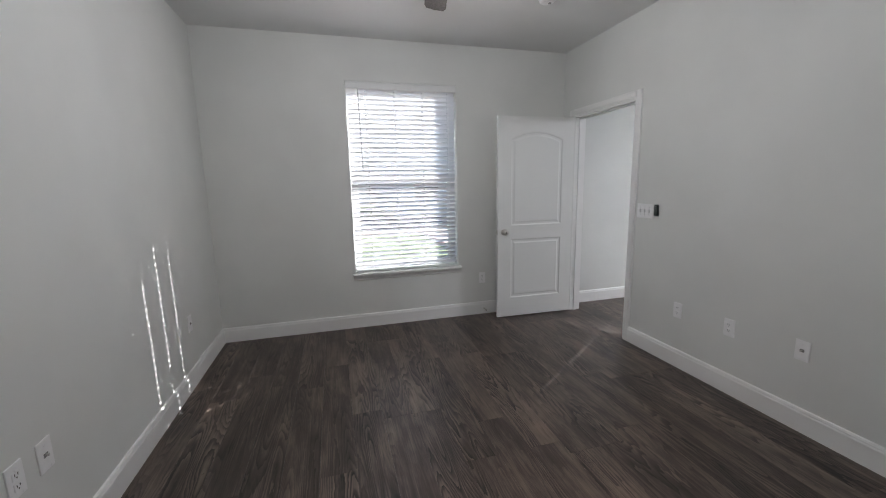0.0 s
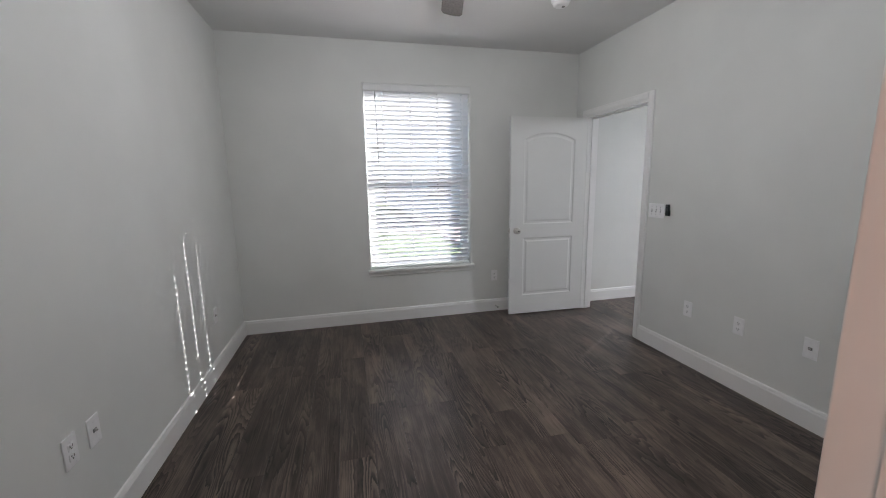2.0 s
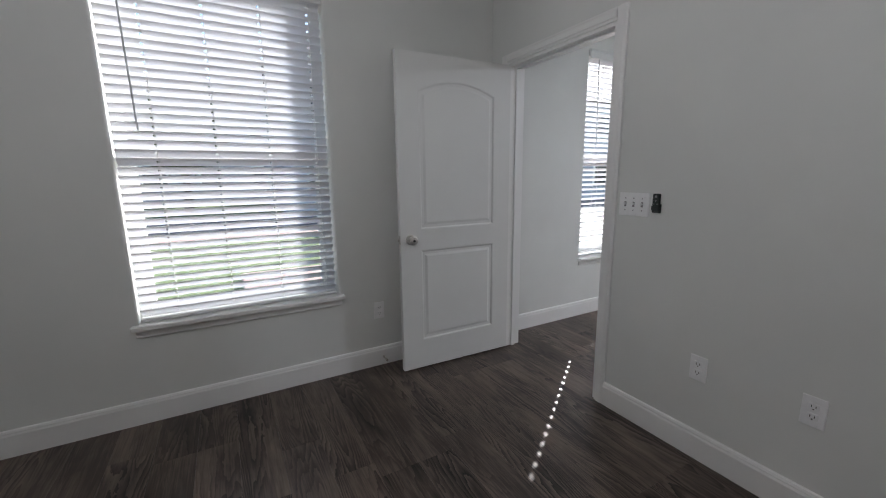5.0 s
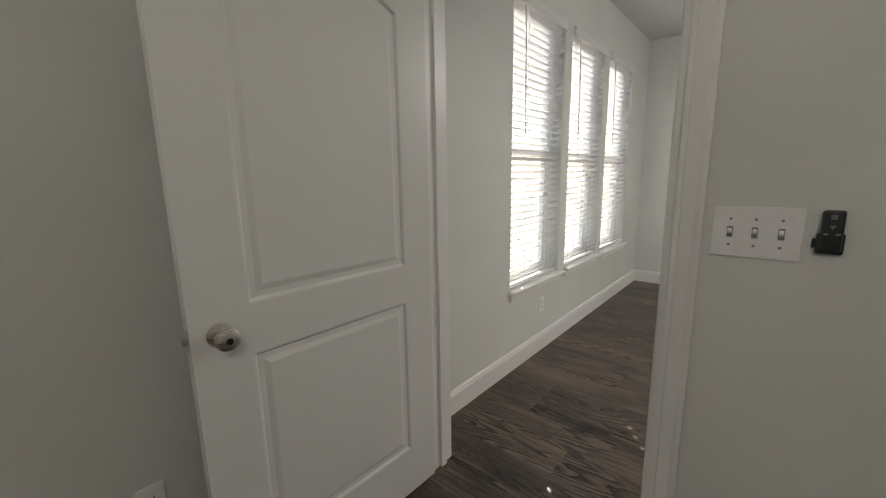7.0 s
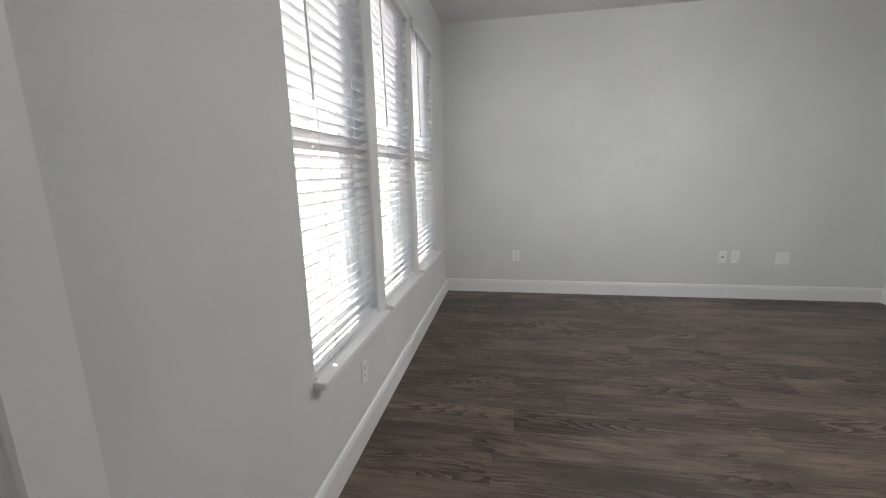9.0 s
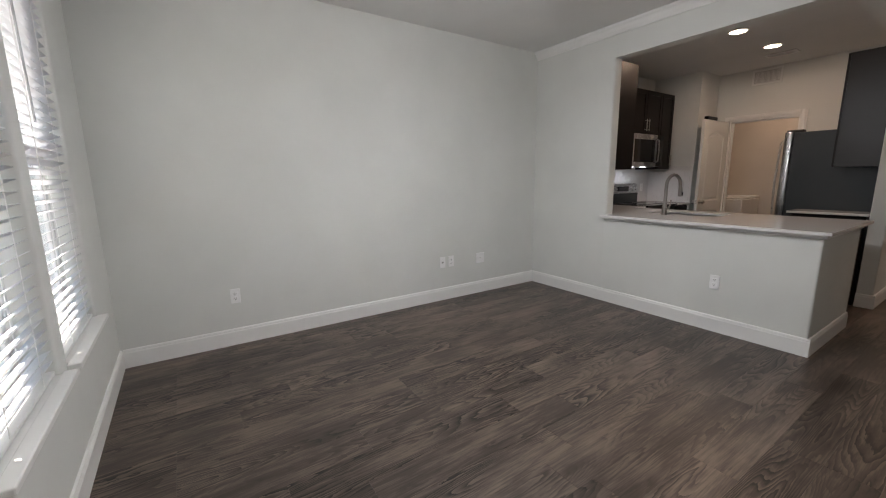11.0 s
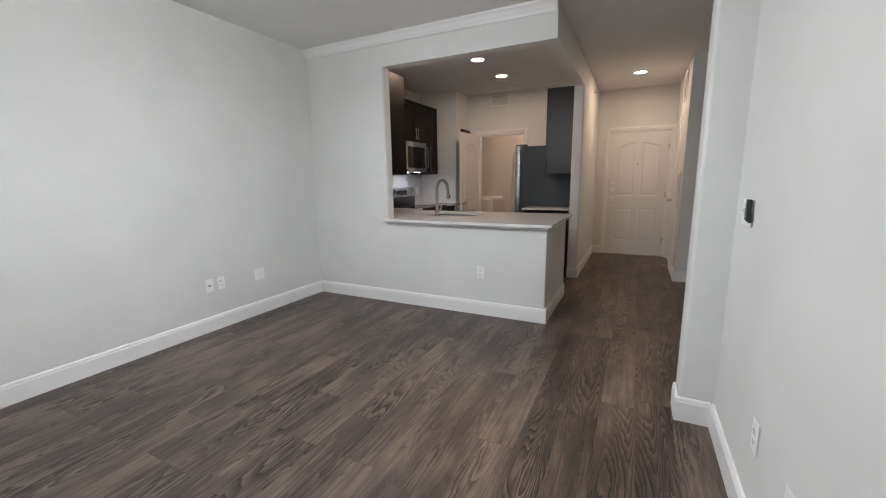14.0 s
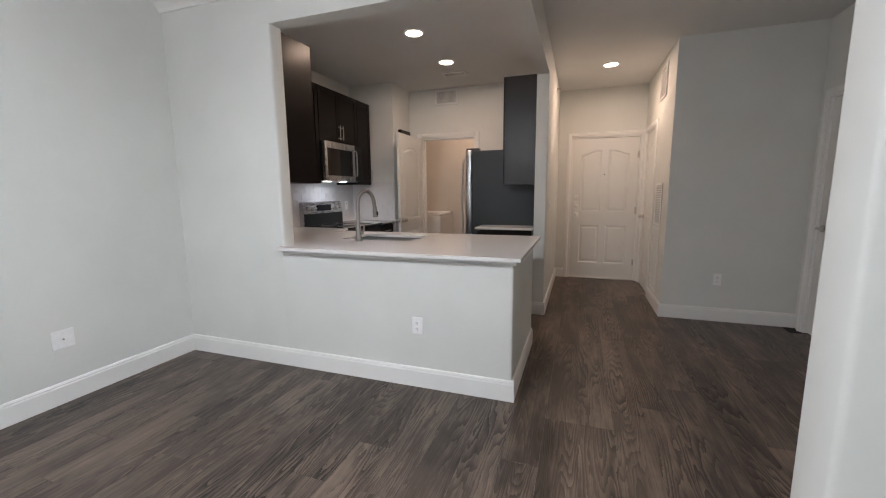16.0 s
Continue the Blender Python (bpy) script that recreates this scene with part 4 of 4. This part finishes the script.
def bar(bm, x0, z0, x1, z1):
    a, b = Vector((x0, -0.03, z0)), Vector((x1, -0.03, z1))
    tube(bm, [a, b], 0.006, 10)
    for p in (a.lerp(b, 0.12), a.lerp(b, 0.88)):
        tube(bm, [p, (p.x, 0.0, p.z)], 0.0045, 8)


def wall_cabinet(m, w, z0, z1, depth, label, doors=2, side=None, pulls=True):
    root = thing("wall_cabinet", m, label, "cabinet", "dark kitchen cabinets")
    part("body", boxes((0.0005, w - 0.0005, 0.02, depth, z0, z1)), side or M_CAB, root)
    dw = w / doors
    for i in range(doors):
        bm = bmesh.new()
        shaker(bm, i * dw + 0.002, (i + 1) * dw - 0.002, z0, z1)
        dr = part("door", bm, M_CAB, root)
        if not pulls:
            continue
        bm = bmesh.new()
        hx = (i + 1) * dw - 0.03 if i % 2 == 0 else i * dw + 0.03
        bar(bm, hx, z0 + 0.04, hx, z0 + 0.20)
        part("handle", bm, M_NICKEL, dr, "brushed bar handle")
    return root


# cabinets
base_cabinet(T((1.372, -5.19, 0)), 0.72, "dark stained base cabinet in the peninsula", 1)
base_cabinet(T((2.093, -5.19, 0)), 0.76, "dark stained base cabinet under the sink", 2)
base_cabinet(T((3.30, -5.195, 0)) @ FACE_W, 0.30, "narrow dark stained base cabinet beside the range", 1)
base_cabinet(T((3.30, -6.265, 0)) @ FACE_W, 0.39, "dark stained base cabinet beside the range", 1)
base_cabinet(T((1.94, -6.29, 0)) @ FACE_E, 0.335, "dark stained base cabinet beside the fridge", 1)
wall_cabinet(T((2.97, -4.601, 0)), 0.60, 1.375, 2.44, 0.37, "dark stained wall cabinet beside the opening", 1)
wall_cabinet(T((3.57, -4.625, 0)) @ FACE_W, 0.855, 1.40, 2.44, 0.349, "dark stained wall cabinet with bar handles", 2)
wall_cabinet(T((3.57, -5.485, 0)) @ FACE_W, 0.775, 1.865, 2.44, 0.349, "dark stained wall cabinet above the microwave", 2)
wall_cabinet(T((3.57, -6.265, 0)) @ FACE_W, 0.31, 1.40, 2.44, 0.349, "dark stained wall cabinet with a bar handle", 1)
wall_cabinet(T((1.67, -6.29, 0)) @ FACE_E, 0.33, 1.37, 2.44, 0.329, "dark wall cabinet with a grey end panel", 1, M_CABGREY, False)

# worktops
bm = bmesh.new()
Z0, Z1 = CT - 0.022, CT
SX0, SX1, SY0, SY1 = 2.15, 2.77, -5.02, -4.62
for x0, x1, y0, y1 in ((1.20, 2.945, YK + 0.001, -4.035), (1.20, 2.9405, YK - 0.121, YK + 0.001), (1.20, SX0, -5.24, YK - 0.121), (SX0, SX1, SY1, YK - 0.121),
                       (SX0, SX1, -5.24, SY0), (SX1, 3.275, -5.24, YK - 0.121), (3.275, XE - 0.001, -5.498, YK - 0.121)):
    box(bm, x0, x1, y0, y1, Z0, Z1)
bmesh.ops.remove_doubles(bm, verts=bm.verts, dist=1e-5)
tagged(part("worktop", bm, M_QUARTZ), "pale polished quartz worktop on the peninsula", "worktop")
tagged(part("worktop", boxes((3.275, XE - 0.001, -6.655, -6.264, Z0, Z1)), M_QUARTZ), "short pale quartz worktop beside the range", "worktop")
bm = bmesh.new()
box(bm, 1.342, 1.965, -6.29, -5.935, Z0, Z1, 0.003)
tagged(part("worktop", bm, M_QUARTZ), "short pale quartz worktop beside the fridge", "worktop")

# sink and tap
root = thing("kitchen_sink", T((0, 0, 0)), "stainless undermount sink basin in the worktop", "sink")
bm = bmesh.new()
t = 0.006
for r in ((SX0 - t, SX1 + t, SY0 - t, SY1 + t, Z0 - 0.20, Z0 - 0.195), (SX0 - t, SX0, SY0, SY1, Z0 - 0.195, Z0 - 0.001), (SX1, SX1 + t, SY0, SY1, Z0 - 0.195, Z0 - 0.001),
          (SX0 - t, SX1 + t, SY0 - t, SY0, Z0 - 0.195, Z0 - 0.001), (SX0 - t, SX1 + t, SY1, SY1 + t, Z0 - 0.195, Z0 - 0.001)):
    box(bm, *r)
part("basin", bm, M_STEEL, root)
bm = bmesh.new()
cyl(bm, ((SX0 + SX1) / 2, (SY0 + SY1) / 2, Z0 - 0.193), 0.045, 0.004)
part("drain", bm, M_NICKEL, root)
root = thing("kitchen_tap", T((2.55, -4.53, CT)) @ Matrix.Rotation(radians(-13), 4, "Z"), "brushed nickel gooseneck pull-down tap", "tap")
bm = bmesh.new()
lathe(bm, [(0.030, 0.0), (0.030, 0.006), (0.024, 0.012), (0.022, 0.10), (0.018, 0.115)], 24)
part("base", bm, M_TAP_SHADED, root, "", True)
pts = [(0, 0, 0.10), (0, 0, 0.20), (0, 0, 0.29)] + [(0, -0.095 + 0.095 * math.cos(a), 0.29 + 0.105 * math.sin(a)) for a in [math.pi * k / 12 for k in range(1, 12)]] + [(0, -0.195, 0.27)]
bm = bmesh.new()
tube(bm, pts, 0.016, 16)
part("spout", bm, M_TAP_SHADED, root, "", True)
bm = bmesh.new()
tube(bm, [(0, -0.195, 0.275), (0, -0.199, 0.24), (0, -0.205, 0.18)], [0.0155, 0.019, 0.023], 18)
head = part("spray_head", bm, M_TAP_SHADED, root, "", True)
bm = bmesh.new()
box(bm, -0.025, -0.015, -0.213, -0.195, 0.195, 0.225, 0.003)
part("spray_button", bm, M_SLOT, head)
bm = bmesh.new()
tube(bm, [(-0.02, 0, 0.06), (-0.045, 0, 0.065), (-0.06, 0, 0.10), (-0.066, 0, 0.15)], [0.012, 0.010, 0.008, 0.006], 12)
part("lever", bm, M_TAP_SHADED, root, "", True)

# range
root = thing("range", T((3.255, -5.502, 0)) @ FACE_W, "stainless electric range with black glass cooktop", "range")
part("body", boxes((0.002, 0.755, 0.03, 0.655, 0.03, 0.90)), M_BLACK, root)
bm = bmesh.new()
box(bm, 0.004, 0.753, 0.0, 0.03, 0.22, 0.80, 0.006)
od = part("oven_door", bm, M_STEEL, root, "stainless oven door")
part("oven_window", boxes((0.12, 0.64, -0.002, 0.0, 0.36, 0.66)), M_BGLASS, od, "black oven glass")
bm = bmesh.new()
tube(bm, [(0.06, -0.045, 0.755), (0.70, -0.045, 0.755)], 0.011, 12)
for x in (0.09, 0.67):
    tube(bm, [(x, -0.045, 0.755), (x, 0.002, 0.755)], 0.008, 8)
part("handle", bm, M_STEEL, od, "", True)
bm = bmesh.new()
box(bm, 0.004, 0.753, 0.0, 0.03, 0.05, 0.21, 0.005)
part("drawer", bm, M_STEEL, root)
bm = bmesh.new()
box(bm, 0.001, 0.757, -0.005, 0.60, 0.90, 0.918, 0.004)
ck = part("cooktop", bm, M_BGLASS, root, "black glass cooktop")
for x, y, r in ((0.20, 0.15, 0.11), (0.56, 0.15, 0.085), (0.20, 0.42, 0.085), (0.56, 0.42, 0.11)):
    bm = bmesh.new()
    lathe(bm, [(r, 0.918), (r, 0.9186), (r - 0.004, 0.9186), (r - 0.004, 0.918)], 36, T((x, y, 0)))
    part("burner_ring", bm, M_GREYKEY, ck)
bm = bmesh.new()
sweep_x(bm, [(0.60, 0.90), (0.655, 0.90), (0.655, 1.185), (0.63, 1.195), (0.60, 1.175), (0.592, 1.06)], 0.001, 0.757)
bg = part("backguard", bm, M_STEEL, root, "stainless control panel")
part("lower_panel", boxes((0.002, 0.756, 0.585, 0.592, 0.919, 1.055)), M_BLACK, bg)
part("display", boxes((0.25, 0.51, 0.585, 0.597, 1.085, 1.155)), M_BGLASS, bg, "black clock display")
for x in (0.07, 0.165, 0.575, 0.64, 0.705):
    bm = bmesh.new()
    lathe(bm, [(0.026, 0), (0.024, 0.018), (0.020, 0.024), (0.0, 0.025)], 20, T((x, 0.598, 1.12)) @ Matrix.Rotation(radians(90), 4, "X"))
    part("control_knob", bm, M_STEEL, bg, "", True)

# microwave
root = thing("microwave", T((3.515, -5.49, 1.435)) @ FACE_W, "stainless over-range microwave with black glass door", "microwave")
part("body", boxes((0.0, 0.765, 0.035, 0.404, 0.0, 0.425)), M_BLACK, root)
bm = bmesh.new()
for r in ((0, 0.60, 0.355, 0.425), (0, 0.60, 0.0, 0.055), (0, 0.045, 0.055, 0.355), (0.555, 0.60, 0.055, 0.355)):
    box(bm, r[0], r[1], 0.0, 0.034, r[2], r[3])
dr = part("door", bm, M_STEEL, root, "stainless door frame")
part("door_glass", boxes((0.045, 0.555, 0.006, 0.03, 0.055, 0.355)), M_BGLASS, dr)
bm = bmesh.new()
tube(bm, [(0.585, 0.0, 0.37), (0.585, -0.035, 0.35), (0.585, -0.04, 0.21), (0.585, -0.035, 0.07), (0.585, 0.0, 0.05)], 0.009, 10)
part("handle", bm, M_STEEL, dr, "", True)
part("control_panel", boxes((0.602, 0.765, 0.0, 0.034, 0.0, 0.425)), M_BGLASS, root)
part("vent_grille", boxes((0.02, 0.74, 0.06, 0.36, -0.006, -0.0005)), M_STEEL, root)
for x in (0.22, 0.54):
    part("task_lens", boxes((x - 0.04, x + 0.04, 0.12, 0.17, -0.009, -0.0065)), M_LENSW, root, "lit task light lens")

plate("wall_outlet", T((XE - 0.0125, -6.46, 1.13)) @ FACE_W, "outlet", "white duplex outlet plate on the tile backsplash")

# fridge
root = thing("fridge", T((2.18, -7.125, 0)) @ FACE_E, "stainless fridge with dark grey sides", "fridge")
bm = bmesh.new()
box(bm, 0.0, 0.80, 0.08, 0.835, 0.02, 1.765, 0.006)
part("body", bm, M_FRIDGE, root, "dark grey textured sides")
for z0, z1 in ((0.06, 0.60), (0.61, 1.775)):
    bm = bmesh.new()
    box(bm, 0.002, 0.798, 0.0, 0.074, z0, z1, 0.012, 3)
    dr = part("door", bm, M_STEEL, root, "stainless fridge door", True)
    bm = bmesh.new()
    if z0 > 0.5:
        tube(bm, [(0.74, 0.0, 0.72), (0.74, -0.04, 0.76), (0.74, -0.055, 1.2), (0.74, -0.04, 1.66), (0.74, 0.0, 1.70)], 0.012, 12)
    else:
        tube(bm, [(0.08, 0.0, 0.53), (0.12, -0.045, 0.53), (0.68, -0.045, 0.53), (0.72, 0.0, 0.53)], 0.012, 12)
    part("handle", bm, M_NICKEL, dr, "", True)
bm = bmesh.new()
box(bm, 0.70, 0.79, 0.01, 0.16, 1.7655, 1.795, 0.006)
part("hinge_cover", bm, M_BLACK, root)
for x in (0.08, 0.72):
    for y in (0.15, 0.75):
        bm = bmesh.new()
        cyl(bm, (x, y, 0.01), 0.02, 0.02)
        part("foot", bm, M_BLACK, root)

# laundry door and washer
casing("door_frame_6", T((3.08, -7.20, 0)) @ FACE_N, 0.79, 0.12)
door6 = tagged(thing("door_6", T((3.085, -7.16, 0.012)) @ FACE_E, "white two-panel arch-top laundry door standing open", "door"), kind="structure")
door_leaf(door6, 0.75, 2.03, [(0.125, 0.625, 0.93, 1.88, "arch"), (0.125, 0.625, 0.19, 0.795, "rect")], M_DOOR)
knob(door6, 0.69, 0.925)
latch(door6, 0.75, 0.925)
bm = bmesh.new()
box(bm, 3.06, 3.11, -6.75, -6.47, 2.0425, 2.085, 0.004)
tagged(part("wood_block", bm, M_CAB), "dark wooden block lying on top of the door", "block")
root = thing("washing_machine", T((3.02, -7.80, 0)), "white top-loading washing machine in the laundry", "washing machine")
bm = bmesh.new()
box(bm, 0, 0.68, -0.68, 0.0, 0.02, 0.92, 0.012, 2)
part("body", bm, M_WASH, root)
bm = bmesh.new()
box(bm, 0.04, 0.64, -0.50, -0.03, 0.9205, 0.945, 0.008)
part("lid", bm, M_WASH, root)
bm = bmesh.new()
box(bm, 0.0, 0.68, -0.68, -0.55, 0.9205, 0.965, 0.012)
part("console", bm, M_WASH, root)
part("base", boxes((0.03, 0.65, -0.65, -0.03, 0.0, 0.02)), M_BLACK, root)

# ---- outdoors ----
bm = bmesh.new()
box(bm, -300, 300, WT + 0.001, 400, -0.6, -0.16)
structure("ground", bm, M_GRASS, "mown green lawn", "lawn")
bm = bmesh.new()
box(bm, -6, 0.2, WT + 0.002, 2.4, -0.155, -0.07, 0.01)
box(bm, -1.7, 0.2, 2.4, 3.9, -0.155, -0.07, 0.01)
box(bm, 0.2, 16, WT + 0.002, 9.5, -0.155, -0.07, 0.01)
structure("pavement", bm, M_CONC, "pinkish sunlit concrete patio", "pavement")
bm = bmesh.new()
box(bm, -40, 0.19, 8.1, 9.5, -0.155, -0.075, 0.01)
structure("pavement_walk", bm, M_CONC, "sunlit concrete footpath across the lawn", "pavement")
bm = bmesh.new()
box(bm, -60, 60, 10.2, 14.2, -0.155, -0.145)
structure("road", bm, M_ASPH, "grey asphalt parking lane", "road")


def far_house(x, y, w, d, storeys):
    root = thing("apartment_building", T((x, y, -0.16)), "blue-grey apartment building with dark windows", "building")
    h = storeys * 3.0
    part("wall", boxes((0, w, 0, d, 0, h)), M_BRICK, root)
    bm = bmesh.new()
    v = [bm.verts.new(p) for p in ((-0.5, -0.5, h), (w + 0.5, -0.5, h), (w + 0.5, d + 0.5, h), (-0.5, d + 0.5, h), (1.5, d / 2, h + 2.6), (w - 1.5, d / 2, h + 2.6))]
    for f in ((0, 1, 5, 4), (1, 2, 5), (2, 3, 4, 5), (3, 0, 4), (3, 2, 1, 0)):
        bm.faces.new([v[i] for i in f])
    part("roof", bm, M_ROOF, root)
    for s in range(storeys):
        for k in range(int(w // 3)):
            x0 = 1.0 + 3 * k
            bm = bmesh.new()
            box(bm, x0 - 0.08, x0 + 1.28, -0.06, -0.001, s * 3 + 0.82, s * 3 + 2.38)
            wi = part("window", bm, M_VINYL, root)
            part("pane", boxes((x0, x0 + 1.2, -0.075, -0.061, s * 3 + 0.9, s * 3 + 2.3)), M_DARKWIN, wi)


far_house(-16, 27, 18, 10, 2)
far_house(0.5, 15.5, 21, 9, 2)


def tree(x, y, h, seed):
    rnd = random.Random(seed)
    root = thing("tree", T((x, y, -0.18)), "broad leafy green tree on the lawn", "tree", "trees on the lawn")
    bm = bmesh.new()
    tube(bm, [(0, 0, 0), (0.05, 0.02, h * 0.2), (-0.03, 0.05, h * 0.45), (0.05, 0.0, h * 0.75)], [0.20, 0.15, 0.11, 0.04], 10)
    for k in range(7):
        a = k * 0.95 + rnd.random()
        z = h * (0.32 + 0.06 * k)
        r = h * rnd.uniform(0.18, 0.3)
        tube(bm, [(0, 0, z), (r * 0.5 * math.cos(a), r * 0.5 * math.sin(a), z + r * 0.4), (r * math.cos(a), r * math.sin(a), z + r * 0.7)], [0.07, 0.045, 0.015], 7)
    part("trunk", bm, M_BARK, root)
    verts, faces = [], []
    for i in range(2600):
        while True:
            p = Vector((rnd.uniform(-1, 1), rnd.uniform(-1, 1), rnd.uniform(-1, 1)))
            if 0.25 < p.length < 1 and noise.noise(p * 2.2 + Vector((seed, 0, 0))) > -0.12:
                break
        c = Vector((p.x * h * 0.34, p.y * h * 0.34, h * 0.66 + p.z * h * 0.34))
        u = Vector((rnd.uniform(-1, 1), rnd.uniform(-1, 1), rnd.uniform(-1, 1))).normalized() * 0.16
        w = u.cross(Vector((rnd.uniform(-1, 1), rnd.uniform(-1, 1), rnd.uniform(-1, 1)))).normalized() * 0.09
        n = len(verts)
        verts += [c - u, c + w, c + u, c - w]
        faces.append((n, n + 1, n + 2, n + 3))
    me = bpy.data.meshes.new("crown")
    me.from_pydata(verts, [], faces)
    me.materials.append(M_LEAF)
    cr = new("crown", me)
    cr.parent = root


tree(-6.5, 12.0, 6.0, 3)
tree(-3.2, 17.5, 5.2, 5)
tree(-13.0, 22.5, 7.5, 8)
tree(13.5, 23.0, 7.0, 11)

# ---- backsplash tiles ----
bm = bmesh.new()
box(bm, XE - 0.006, XE - 0.0005, -6.66, -4.235, CT + 0.001, 1.44)
spl = structure("backsplash", bm, M_GROUT, "glossy white subway tile backsplash", "backsplash")
box(b2 := bmesh.new(), 3.271, XE - 0.007, -6.66, -6.6545, CT + 0.001, 1.44)
part("grout_bed", b2, M_GROUT, spl)
TW, TH = 0.152, 0.076
TILES = {}


def tile(w, m):
    key = round(w, 3)
    if key not in TILES:
        bm = bmesh.new()
        box(bm, 0, w - 0.003, -0.006, 0.0, 0, TH - 0.003, 0.0012)
        TILES[key] = mesh_of("tile", bm, M_TILE)
    ob = new("tile", TILES[key])
    ob.parent = spl
    ob.matrix_basis = m


for r in range(6):
    z = CT + 0.003 + r * TH
    for length, m in ((1.55, T((XE - 0.006, -5.10, z)) @ FACE_W), (0.636, T((3.272, -6.6545, z)) @ FACE_N @ T((-0.636, 0, 0)))):
        at = -TW / 2 * (r % 2)
        while at < length - 0.01:
            a, b = max(0, at), min(length, at + TW)
            if b - a > 0.02:
                tile(b - a, m @ T((a, 0, 0)))
            at += TW

# ---- floor ----
flo = structure("floor", boxes((-3.49, XE, -8.58, -0.0005, -0.12, -0.006)), M_SUB, "dark grey-brown wood-look plank floor", "floor")
PW, PL = 0.181, 1.22
PLANKS = {}
rnd = random.Random(4)


def plank(w, x, y0, y1):
    key = (round(w, 3), round(y1 - y0, 2))
    if key not in PLANKS:
        bm = bmesh.new()
        vs = box(bm, 0.0002, key[0] - 0.0002, -key[1] / 2 + 0.0002, key[1] / 2 - 0.0002, -0.0055, 0.0)
        edges = [e for e in bm.edges if e.verts[0].co.z > -0.001 and e.verts[1].co.z > -0.001]
        bmesh.ops.bevel(bm, geom=edges, offset=0.0006, segments=1, affect="EDGES")
        PLANKS[key] = mesh_of("plank", bm, M_FLOOR)
    ob = new("plank", PLANKS[key])
    ob.parent = flo
    ob.location = (x, (y0 + y1) / 2, 0)


x = -3.49
while x < XE - 0.02:
    w = min(PW, XE - x)
    low = -6.08 if x < -1.1 else -8.58
    y = -0.001 + round(rnd.uniform(0.05, 1.0), 1)
    top = -0.001
    while top > low + 0.02:
        bot = max(low, round(y - PL, 2))
        if top - bot > 0.05:
            plank(w, x, bot, top)
        top = bot
        y = bot
    x += PW
